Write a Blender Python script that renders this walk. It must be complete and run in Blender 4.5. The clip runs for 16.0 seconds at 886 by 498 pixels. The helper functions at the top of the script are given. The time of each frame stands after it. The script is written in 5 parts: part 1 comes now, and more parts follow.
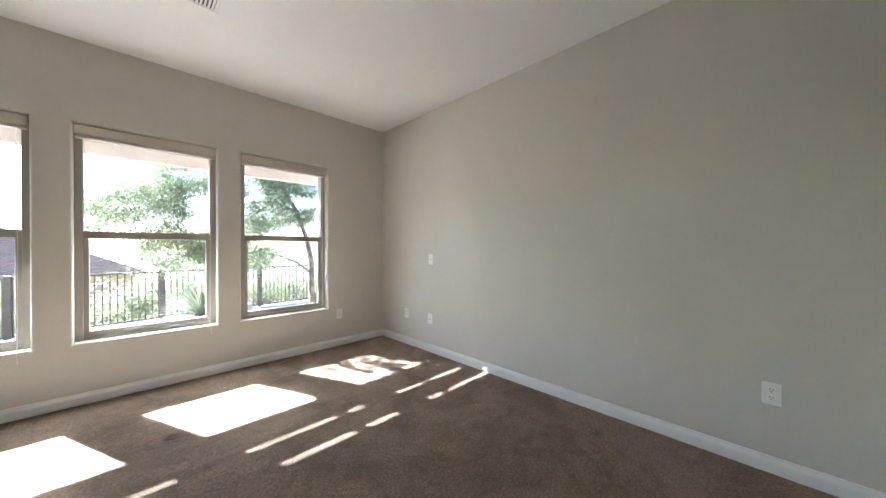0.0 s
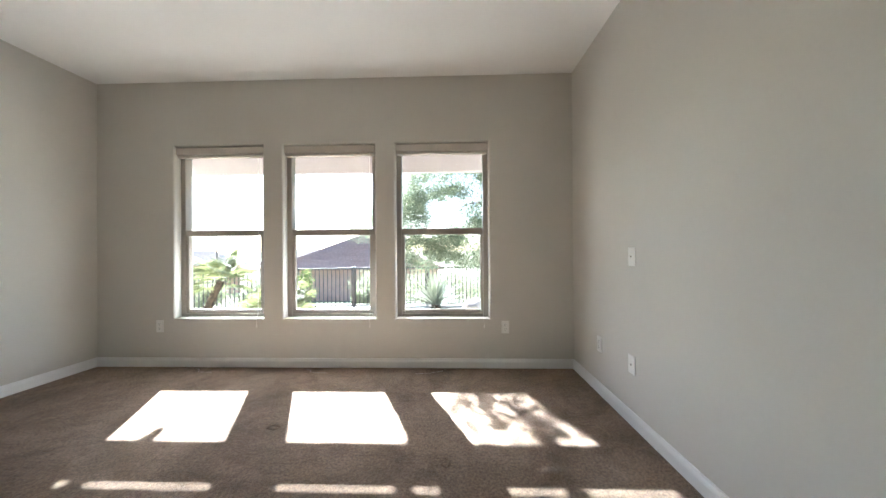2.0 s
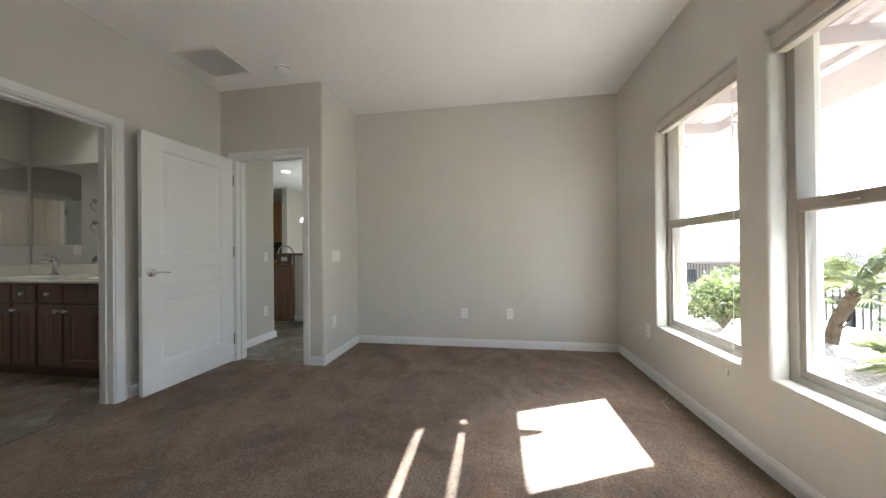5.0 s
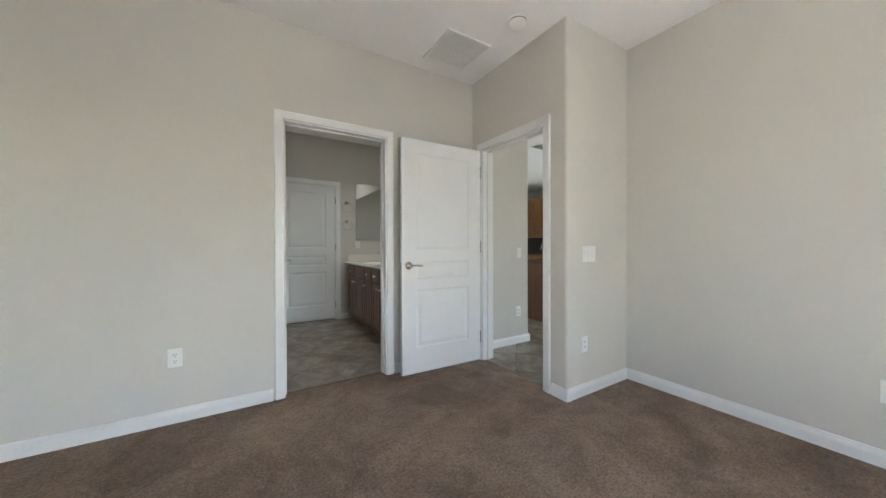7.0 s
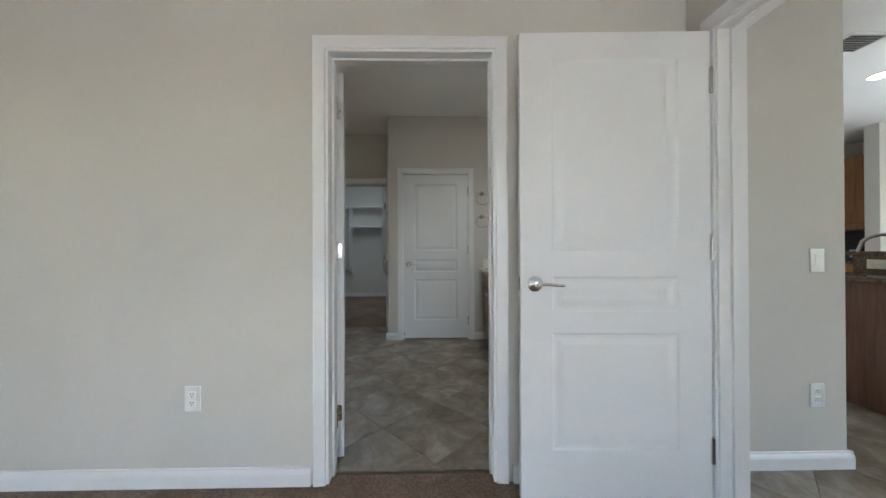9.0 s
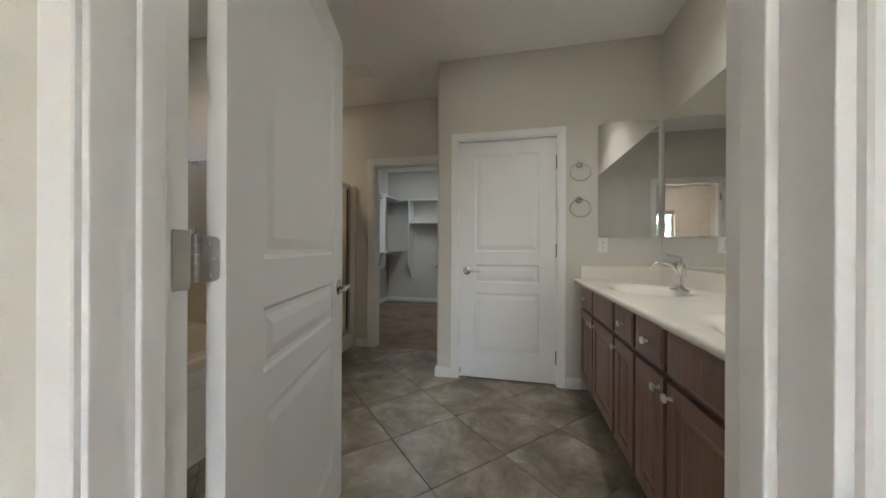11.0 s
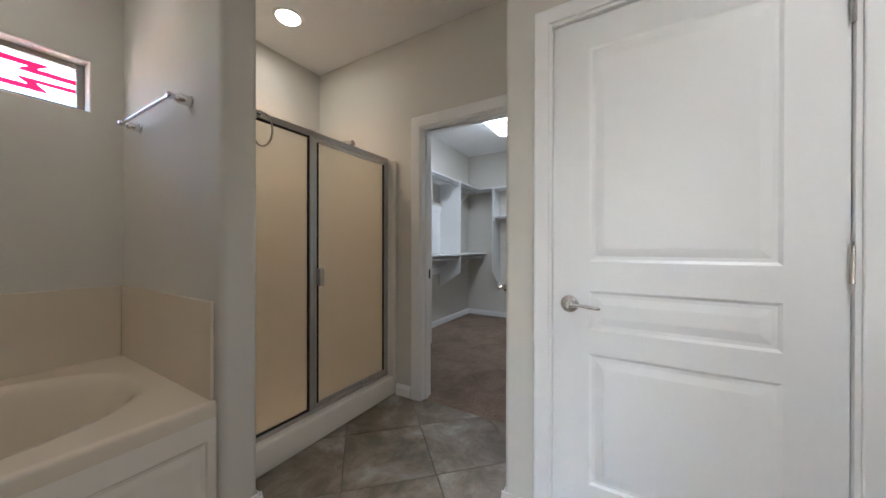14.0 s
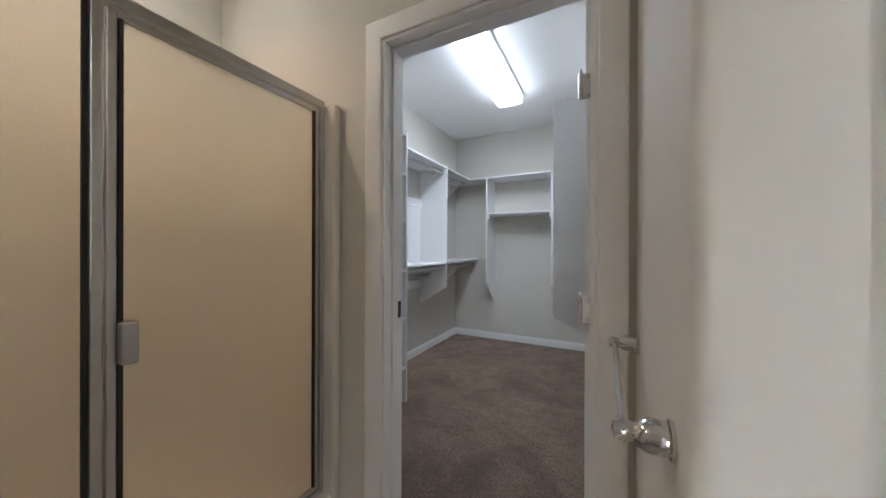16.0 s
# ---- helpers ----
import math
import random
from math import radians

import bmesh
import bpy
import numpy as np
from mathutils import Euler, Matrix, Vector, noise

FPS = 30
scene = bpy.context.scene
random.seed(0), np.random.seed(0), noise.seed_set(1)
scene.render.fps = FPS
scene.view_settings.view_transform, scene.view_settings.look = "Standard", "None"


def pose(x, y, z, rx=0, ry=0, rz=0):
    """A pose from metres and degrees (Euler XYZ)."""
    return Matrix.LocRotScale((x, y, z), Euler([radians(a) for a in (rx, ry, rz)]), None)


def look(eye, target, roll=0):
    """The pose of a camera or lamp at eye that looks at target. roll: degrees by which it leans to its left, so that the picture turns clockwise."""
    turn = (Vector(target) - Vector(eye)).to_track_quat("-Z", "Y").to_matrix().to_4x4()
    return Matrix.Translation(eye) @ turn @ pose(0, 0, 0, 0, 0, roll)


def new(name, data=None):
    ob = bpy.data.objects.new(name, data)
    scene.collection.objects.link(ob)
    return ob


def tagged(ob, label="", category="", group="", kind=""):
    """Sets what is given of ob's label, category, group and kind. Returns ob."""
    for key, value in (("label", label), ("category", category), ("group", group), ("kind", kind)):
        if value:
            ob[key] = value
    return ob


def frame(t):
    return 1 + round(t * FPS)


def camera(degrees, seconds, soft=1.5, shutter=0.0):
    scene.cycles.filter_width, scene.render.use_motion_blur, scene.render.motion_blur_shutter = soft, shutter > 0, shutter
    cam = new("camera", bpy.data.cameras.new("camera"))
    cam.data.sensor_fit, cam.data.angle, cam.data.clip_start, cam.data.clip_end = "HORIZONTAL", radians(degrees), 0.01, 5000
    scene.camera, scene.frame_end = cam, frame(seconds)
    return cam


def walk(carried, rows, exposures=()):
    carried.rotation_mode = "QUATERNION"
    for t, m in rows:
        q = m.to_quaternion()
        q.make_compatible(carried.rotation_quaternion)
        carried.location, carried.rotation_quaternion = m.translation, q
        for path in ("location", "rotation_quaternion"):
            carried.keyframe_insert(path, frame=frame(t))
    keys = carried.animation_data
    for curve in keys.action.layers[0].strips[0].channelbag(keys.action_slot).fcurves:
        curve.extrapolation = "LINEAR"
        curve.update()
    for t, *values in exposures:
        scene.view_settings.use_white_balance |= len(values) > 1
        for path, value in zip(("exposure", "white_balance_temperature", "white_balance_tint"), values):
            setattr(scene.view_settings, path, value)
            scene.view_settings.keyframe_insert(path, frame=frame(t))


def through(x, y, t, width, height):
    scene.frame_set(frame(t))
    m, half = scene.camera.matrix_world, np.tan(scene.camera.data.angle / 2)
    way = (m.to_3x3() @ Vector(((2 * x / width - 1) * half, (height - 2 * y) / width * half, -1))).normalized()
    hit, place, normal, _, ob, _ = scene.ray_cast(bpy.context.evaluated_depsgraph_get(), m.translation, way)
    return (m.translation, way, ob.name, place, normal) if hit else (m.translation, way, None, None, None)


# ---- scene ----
cam = camera(109.3, 16.0)

PATH = [
    (0, (-0.193, -0.461, 1.184), (1.211, 0.964, 1.172), 0.1),
    (0.5, (0.188, -0.361, 1.157), (1.341, 1.273, 1.14), -0.0),
    (1, (0.539, -0.231, 1.129), (1.343, 1.6, 1.114), -0.2),
    (1.5, (0.82, -0.053, 1.087), (1.225, 1.905, 1.096), -0.3),
    (2, (1.091, 0.183, 1.091), (1.03, 2.182, 1.1), -0.4),
    (2.5, (1.305, 0.492, 1.119), (0.755, 2.415, 1.113), -0.4),
    (3, (1.436, 0.813, 1.095), (0.408, 2.529, 1.101), -0.5),
    (3.5, (1.494, 1.149, 1.083), (0.024, 2.506, 1.093), -0.4),
    (4, (1.463, 1.464, 1.103), (-0.347, 2.314, 1.098), -0.7),
    (4.4, (1.393, 1.624, 1.096), (-0.567, 2.021, 1.102), -0.5),
    (4.5, (1.36, 1.69, 1.103), (-0.622, 1.96, 1.102), -0.7),
    (5, (1.216, 1.812, 1.087), (-0.759, 1.495, 1.095), -0.6),
    (5.2, (1.181, 1.836, 1.106), (-0.748, 1.306, 1.1), -0.5),
    (7.3, (0.141, 1.53, 1.092), (-0.71, -0.28, 1.086), -0.2),
    (7.5, (0.02, 1.424, 1.089), (-0.702, -0.441, 1.087), -0.3),
    (8, (-0.186, 1.132, 1.082), (-0.641, -0.816, 1.087), -0.3),
    (8.5, (-0.316, 0.845, 1.082), (-0.536, -1.143, 1.091), -0.3),
    (9, (-0.388, 0.565, 1.083), (-0.42, -1.435, 1.092), -0.2),
    (9.2, (-0.408, 0.45, 1.083), (-0.378, -1.55, 1.094), -0.1),
    (11.3, (-0.408, -0.764, 1.105), (0.083, -2.703, 1.103), 0.1),
    (11.5, (-0.413, -0.861, 1.106), (0.122, -2.789, 1.104), 0.0),
    (12, (-0.413, -1.089, 1.104), (0.242, -2.979, 1.104), 0.1),
    (12.5, (-0.39, -1.303, 1.112), (0.389, -3.145, 1.107), 0.0),
    (13, (-0.346, -1.515, 1.116), (0.542, -3.308, 1.108), 0.0),
    (13.3, (-0.316, -1.646, 1.121), (0.624, -3.411, 1.111), 0.1),
    (13.5, (-0.294, -1.734, 1.118), (0.673, -3.485, 1.112), 0.1),
    (14, (-0.231, -1.962, 1.133), (0.789, -3.683, 1.127), 0.1),
    (14.5, (-0.144, -2.21, 1.155), (0.902, -3.915, 1.154), 0.1),
    (15, (-0.004, -2.461, 1.178), (1.038, -4.168, 1.175), 0.0),
    (15.5, (0.145, -2.694, 1.194), (1.146, -4.425, 1.193), -0.1),
    (16, (0.307, -2.873, 1.195), (1.222, -4.651, 1.192), 0.2),
]
LIGHT = [(0, 4.24, 5480, 4), (1.5, 4.14, 5500, 4), (3.0, 4.08, 5540, 4), (5.2, 4.22, 5600, 5), (7.4, 4.82, 5380, 6), (9.2, 4.70, 5320, 7), (11.4, 5.32, 5760, 9), (13.0, 5.68, 5480, 11), (14.5, 5.97, 5420, 12), (16.0, 6.08, 5400, 12)]
walk(cam, [(t, look(eye, target, roll)) for t, eye, target, roll in PATH], LIGHT)

# ---- world, sun and exposure ----
SUN_WAY = Vector((0.50, -1.118, -1.0)).normalized()      # the way the sunlight travels
world = bpy.data.worlds.new("sky")
world.use_nodes = True
wn = world.node_tree
sky = wn.nodes.new("ShaderNodeTexSky")
sky.sky_type, sky.sun_disc = "NISHITA", False
sky.sun_elevation = math.asin(-SUN_WAY.z)
sky.sun_rotation = math.atan2(-SUN_WAY.x, -SUN_WAY.y)
wn.links.new(sky.outputs["Color"], wn.nodes["Background"].inputs["Color"])
wn.nodes["Background"].inputs["Strength"].default_value = 0.055
scene.world = world

sun = new("sun", bpy.data.lights.new("sun", "SUN"))
sun.data.energy, sun.data.angle, sun.data.color = 5.0, radians(0.53), (1.0, 0.965, 0.92)
sun.matrix_world = look((0, 0, 0), SUN_WAY)


# ---- materials ----
def nodes_of(name):
    m = bpy.data.materials.new(name)
    m.use_nodes = True
    t = m.node_tree
    return m, t, t.nodes["Principled BSDF"]


def coords(t, scale=(1, 1, 1), random_shift=False):
    c = t.nodes.new("ShaderNodeTexCoord")
    mp = t.nodes.new("ShaderNodeMapping")
    mp.inputs["Scale"].default_value = scale
    t.links.new(c.outputs["Object"], mp.inputs["Vector"])
    if random_shift:
        info = t.nodes.new("ShaderNodeObjectInfo")
        mul = t.nodes.new("ShaderNodeMath")
        mul.operation, mul.inputs[1].default_value = "MULTIPLY", 37.0
        t.links.new(info.outputs["Random"], mul.inputs[0])
        t.links.new(mul.outputs[0], mp.inputs["Location"])
    return mp.outputs["Vector"]


def noise_tex(t, vec, scale, detail=4.0, rough=0.55, distortion=0.0):
    n = t.nodes.new("ShaderNodeTexNoise")
    n.inputs["Scale"].default_value, n.inputs["Detail"].default_value = scale, detail
    n.inputs["Roughness"].default_value, n.inputs["Distortion"].default_value = rough, distortion
    t.links.new(vec, n.inputs["Vector"])
    return n.outputs["Fac"]


def ramp(t, fac, stops):
    r = t.nodes.new("ShaderNodeValToRGB")
    e = r.color_ramp.elements
    e[0].position, e[0].color = stops[0][0], (*stops[0][1], 1)
    e[1].position, e[1].color = stops[-1][0], (*stops[-1][1], 1)
    for p, c in stops[1:-1]:
        x = e.new(p)
        x.color = (*c, 1)
    t.links.new(fac, r.inputs["Fac"])
    return r.outputs["Color"]


def mixed(t, a, b, fac, mode="MULTIPLY"):
    m = t.nodes.new("ShaderNodeMix")
    m.data_type, m.blend_type = "RGBA", mode
    for sock, v in ((m.inputs[0], fac), (m.inputs[6], a), (m.inputs[7], b)):
        if isinstance(v, (int, float)):
            sock.default_value = v
        elif isinstance(v, tuple):
            sock.default_value = (*v, 1)
        else:
            t.links.new(v, sock)
    return m.outputs[2]


def bumped(t, b, height, strength, distance):
    n = t.nodes.new("ShaderNodeBump")
    n.inputs["Strength"].default_value, n.inputs["Distance"].default_value = strength, distance
    t.links.new(height, n.inputs["Height"])
    t.links.new(n.outputs["Normal"], b.inputs["Normal"])


def varied(name, colour, rough=0.5, spread=0.08, coarse=3.0, fine=60.0, bump=0.2, depth=0.001, metal=0.0, spec=0.5, shift=False, bump_scale=None):
    """A surface of one colour with coarse mottling, fine grain and relief."""
    m, t, b = nodes_of(name)
    v = coords(t, random_shift=shift)
    lo, hi = tuple(c * (1 - spread) for c in colour), tuple(min(1, c * (1 + spread)) for c in colour)
    base = ramp(t, noise_tex(t, v, coarse, 3), [(0.3, lo), (0.7, hi)])
    grain = ramp(t, noise_tex(t, v, fine, 3), [(0.25, (1 - spread * 0.7,) * 3), (0.75, (1, 1, 1))])
    t.links.new(mixed(t, base, grain, 1.0), b.inputs["Base Color"])
    b.inputs["Roughness"].default_value, b.inputs["Metallic"].default_value = rough, metal
    b.inputs["Specular IOR Level"].default_value = spec
    if bump:
        bumped(t, b, noise_tex(t, v, bump_scale or fine, 3), bump, depth)
    return m


def wood(name, dark, light, rough=0.4, along=2, grain=1.0):
    m, t, b = nodes_of(name)
    s = [14.0 * grain] * 3
    s[along] = 0.9 * grain
    v = coords(t, tuple(s), random_shift=True)
    n1 = noise_tex(t, v, 1.6, 5, 0.6, 1.2)
    n2 = noise_tex(t, v, 9.0, 3)
    base = ramp(t, n1, [(0.3, dark), (0.55, tuple((a + c) / 2 for a, c in zip(dark, light))), (0.75, light)])
    fine = ramp(t, n2, [(0.3, (0.82,) * 3), (0.7, (1,) * 3)])
    t.links.new(mixed(t, base, fine, 1.0), b.inputs["Base Color"])
    b.inputs["Roughness"].default_value = rough
    bumped(t, b, n2, 0.12, 0.0006)
    return m


def carpet_material():
    m, t, b = nodes_of("carpet_pile")
    v = coords(t)
    tuft = noise_tex(t, v, 70, 6, 0.85)
    yarn = ramp(t, tuft, [(0.34, (0.140, 0.097, 0.066)), (0.5, (0.340, 0.244, 0.171)), (0.66, (0.56, 0.418, 0.304))])
    worn = ramp(t, noise_tex(t, v, 1.5, 6, 0.62, 1.1), [(0.38, (0.62, 0.60, 0.58)), (0.52, (0.88, 0.87, 0.86)), (0.64, (1, 1, 1))])
    swirl = ramp(t, noise_tex(t, v, 7, 5, 0.65, 1.2), [(0.34, (0.74, 0.73, 0.72)), (0.60, (1, 1, 1))])
    t.links.new(mixed(t, mixed(t, yarn, worn, 1.0), swirl, 1.0), b.inputs["Base Color"])
    b.inputs["Roughness"].default_value = 0.95
    b.inputs["Specular IOR Level"].default_value = 0.1
    b.inputs["Sheen Weight"].default_value = 0.15
    bumped(t, b, noise_tex(t, v, 85, 6, 0.85), 1.0, 0.012)
    return m


def tile_material():
    m, t, b = nodes_of("slate_look_tile")
    v = coords(t, random_shift=True)
    big = noise_tex(t, v, 3.4, 9, 0.66, 0.5)
    base = ramp(t, big, [(0.32, (0.130, 0.108, 0.078)), (0.44, (0.205, 0.175, 0.130)), (0.52, (0.275, 0.235, 0.178)), (0.58, (0.32, 0.29, 0.238)), (0.68, (0.46, 0.42, 0.355))])
    veins = ramp(t, noise_tex(t, v, 9.0, 8, 0.72, 0.8), [(0.32, (0.70, 0.68, 0.65)), (0.58, (1, 1, 1))])
    t.links.new(mixed(t, base, veins, 1.0), b.inputs["Base Color"])
    r = ramp(t, noise_tex(t, v, 5, 4), [(0.3, (0.28,) * 3), (0.7, (0.46,) * 3)])
    t.links.new(r, b.inputs["Roughness"])
    bumped(t, b, noise_tex(t, v, 9, 6, 0.6, 1.0), 0.25, 0.004)
    return m


def plain(name, colour, rough=0.5, metal=0.0):
    return varied(name, colour, rough, 0.04, 6.0, 90.0, 0.05, 0.0004, metal)


def chrome(name, colour=(0.72, 0.72, 0.71), rough=0.09):
    return varied(name, colour, rough, 0.03, 8.0, 120.0, 0.0, 0.0, 1.0)


def glowing(name, colour, strength):
    m, t, b = nodes_of(name)
    b.inputs["Base Color"].default_value = (0.9, 0.9, 0.88, 1)
    b.inputs["Emission Color"].default_value = (*colour, 1)
    b.inputs["Emission Strength"].default_value = strength
    return m


def glass(name, rough=0.0, colour=(1, 1, 1), thin=True, bump=0.0):
    m, t, b = nodes_of(name)
    b.inputs["Base Color"].default_value = (*colour, 1)
    b.inputs["Roughness"].default_value = rough
    b.inputs["Transmission Weight"].default_value = 1.0
    b.inputs["IOR"].default_value = 1.02 if thin else 1.45
    if bump:
        bumped(t, b, noise_tex(t, coords(t), 240, 2), bump, 0.002)
    return m


def leaf_material(name, a, c, through=0.5):
    m, t, b = nodes_of(name)
    g = t.nodes.new("ShaderNodeNewGeometry")
    col = ramp(t, g.outputs["Random Per Island"], [(0.0, a), (1.0, c)])
    t.links.new(col, b.inputs["Base Color"])
    b.inputs["Roughness"].default_value = 0.55
    tr = t.nodes.new("ShaderNodeBsdfTranslucent")
    t.links.new(col, tr.inputs["Color"])
    mx = t.nodes.new("ShaderNodeMixShader")
    mx.inputs[0].default_value = through
    t.links.new(b.outputs[0], mx.inputs[1])
    t.links.new(tr.outputs[0], mx.inputs[2])
    t.links.new(mx.outputs[0], t.nodes["Material Output"].inputs["Surface"])
    return m


PAINT = varied("greige_wall_paint", (0.636, 0.611, 0.550), 0.75, 0.025, 1.2, 45.0, 0.22, 0.0016, spec=0.3, bump_scale=75.0)
CEIL = varied("white_ceiling_paint", (0.87, 0.865, 0.845), 0.85, 0.02, 1.0, 40.0, 0.3, 0.002, spec=0.2, bump_scale=60.0)
TRIM = varied("white_semigloss_trim", (0.82, 0.815, 0.80), 0.32, 0.02, 2.0, 50.0, 0.05, 0.0006)
DOOR = varied("white_door_paint", (0.80, 0.80, 0.79), 0.36, 0.02, 2.0, 70.0, 0.08, 0.0006)
CARPET = carpet_material()
TILE = tile_material()
GROUT = varied("grey_grout", (0.135, 0.115, 0.088), 0.9, 0.15, 8, 140, 0.4, 0.002)
VINYL = varied("almond_window_vinyl", (0.36, 0.325, 0.275), 0.5, 0.04, 4, 70, 0.05, 0.0005)
BLIND = varied("cream_blind_fabric", (0.60, 0.55, 0.48), 0.6, 0.04, 5, 80, 0.1, 0.0006)
PANE = glass("clear_window_glass")
CORD = plain("white_cord", (0.75, 0.73, 0.68), 0.6)
PLATE = varied("white_plastic_plate", (0.84, 0.83, 0.79), 0.3, 0.02, 8, 60, 0.0)
SLOT = plain("dark_slot", (0.03, 0.028, 0.025), 0.6)
CHROME = chrome("polished_chrome")
NICKEL = chrome("satin_nickel", (0.60, 0.585, 0.56), 0.22)
ALU = chrome("brushed_aluminium", (0.58, 0.575, 0.56), 0.30)
GASKET = plain("black_rubber_gasket", (0.02, 0.019, 0.018), 0.6)
CABINET = wood("walnut_stained_maple", (0.165, 0.085, 0.058), (0.30, 0.165, 0.112), 0.30, 2, 0.8)
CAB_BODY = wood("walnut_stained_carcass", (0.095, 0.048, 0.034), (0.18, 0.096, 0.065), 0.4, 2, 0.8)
KITCHEN_WOOD = wood("honey_maple", (0.36, 0.17, 0.065), (0.56, 0.29, 0.12), 0.4)
MARBLE = varied("cream_cultured_marble", (0.78, 0.74, 0.655), 0.09, 0.03, 4.0, 30.0, 0.0)
CERAMIC = plain("white_ceramic", (0.86, 0.85, 0.82), 0.12)
MIRROR = chrome("silvered_mirror", (0.86, 0.87, 0.86), 0.0)
ACRYLIC = varied("biscuit_tub_acrylic", (0.68, 0.60, 0.475), 0.16, 0.02, 2.0, 20.0, 0.0)
ACRYLIC_WHITE = varied("white_tub_acrylic", (0.76, 0.715, 0.63), 0.2, 0.02, 2.0, 20.0, 0.0)
FROST = glass("frosted_shower_glass", 0.55, (0.85, 0.84, 0.765), False, 0.5)
MELAMINE = varied("white_melamine", (0.80, 0.80, 0.79), 0.4, 0.02, 3, 50, 0.04, 0.0004)
GRANITE = varied("brown_speckled_granite", (0.23, 0.165, 0.115), 0.15, 0.45, 60, 260, 0.0)
STUCCO = varied("cream_patio_paint", (0.37, 0.32, 0.29), 0.8, 0.06, 2.5, 60, 0.3, 0.002)
STUCCO_TAN = varied("tan_stucco", (0.34, 0.22, 0.17), 0.9, 0.08, 2, 50, 0.5, 0.004)
ROOF = varied("brown_roof_tile", (0.20, 0.125, 0.098), 0.85, 0.25, 6, 30, 0.5, 0.01, shift=True)
ROOF_PALE = varied("pale_roof_tile", (0.42, 0.345, 0.30), 0.85, 0.25, 6, 30, 0.5, 0.01, shift=True)
IRON = varied("dark_bronze_iron", (0.040, 0.032, 0.028), 0.5, 0.2, 9, 80, 0.1, 0.0006)
BARK = varied("grey_brown_bark", (0.15, 0.115, 0.085), 0.95, 0.35, 9, 50, 0.9, 0.012)
PALM_BARK = varied("shaggy_palm_bark", (0.10, 0.070, 0.045), 0.95, 0.4, 12, 60, 1.0, 0.02)
LEAF = leaf_material("olive_leaves", (0.105, 0.124, 0.066), (0.20, 0.22, 0.135))
PALM_LEAF = leaf_material("palm_leaves", (0.09, 0.105, 0.042), (0.20, 0.205, 0.09))
AGAVE_LEAF = leaf_material("yucca_leaves", (0.18, 0.195, 0.14), (0.33, 0.345, 0.25), 0.3)
SHRUB_LEAF = leaf_material("shrub_leaves", (0.055, 0.076, 0.022), (0.13, 0.14, 0.05))
FAR_LEAF = leaf_material("pale_scrub_leaves", (0.14, 0.155, 0.09), (0.26, 0.27, 0.165))
CONCRETE = varied("pale_concrete", (0.36, 0.335, 0.30), 0.9, 0.12, 3, 70, 0.4, 0.003)
STONE = varied("pale_river_stone", (0.30, 0.26, 0.225), 0.85, 0.3, 3, 40, 0.4, 0.004, shift=True)


def ground_material():
    m, t, b = nodes_of("gravel_and_scrub")
    v = coords(t)
    n = noise_tex(t, v, 26, 6, 0.75)
    gravel = ramp(t, n, [(0.36, (0.10, 0.08, 0.062)), (0.5, (0.27, 0.225, 0.18)), (0.66, (0.42, 0.36, 0.30))])
    scrub = ramp(t, noise_tex(t, v, 1.1, 6, 0.7), [(0.35, (0.13, 0.112, 0.066)), (0.6, (0.075, 0.095, 0.038))])
    sep = t.nodes.new("ShaderNodeSeparateXYZ")
    t.links.new(v, sep.inputs[0])
    edge = t.nodes.new("ShaderNodeMapRange")
    edge.inputs["From Min"].default_value, edge.inputs["From Max"].default_value = 10.2, 11.4
    t.links.new(sep.outputs["Y"], edge.inputs["Value"])
    t.links.new(mixed(t, gravel, scrub, edge.outputs[0], "MIX"), b.inputs["Base Color"])
    b.inputs["Roughness"].default_value = 0.95
    bumped(t, b, noise_tex(t, v, 38, 4, 0.7), 0.8, 0.03)
    return m


GROUND = ground_material()


# ---- mesh helpers ----
def obj(name, bm, mat, parent=None, label="", smooth=False, at=None):
    me = bpy.data.meshes.new(name)
    bm.normal_update()
    bm.to_mesh(me)
    bm.free()
    me.materials.append(mat)
    if smooth:
        me.shade_smooth()
        if smooth != "all":
            me.set_sharp_from_angle(angle=radians(40))
    ob = new(name, me)
    if parent is not None:
        ob.parent = parent
    if at is not None:
        ob.matrix_local = at
    if label:
        tagged(ob, label)
    return ob


def part(name, bm, mat, parent, label="", smooth=False, at=None):
    return obj(name, bm, mat, parent, label, smooth, at)


def thing(name, label, category, at=None, group="", kind=""):
    e = new(name)
    e.empty_display_size = 0.1
    if at is not None:
        e.matrix_basis = at
    return tagged(e, label, category, group, kind)


def box(bm, lo, hi, bevel=0.0, seg=2):
    lo, hi = Vector(lo), Vector(hi)
    r = bmesh.ops.create_cube(bm, size=1.0, matrix=Matrix.LocRotScale((lo + hi) / 2, None, hi - lo))
    if bevel:
        ed = list({e for v in r["verts"] for e in v.link_edges})
        bmesh.ops.bevel(bm, geom=ed, offset=bevel, segments=seg, profile=0.5, affect="EDGES")
    return bm


def boxes(*items, bevel=0.0):
    bm = bmesh.new()
    for lo, hi in items:
        box(bm, lo, hi, bevel)
    return bm


def one_box(lo, hi, bevel=0.0, seg=2):
    return box(bmesh.new(), lo, hi, bevel, seg)


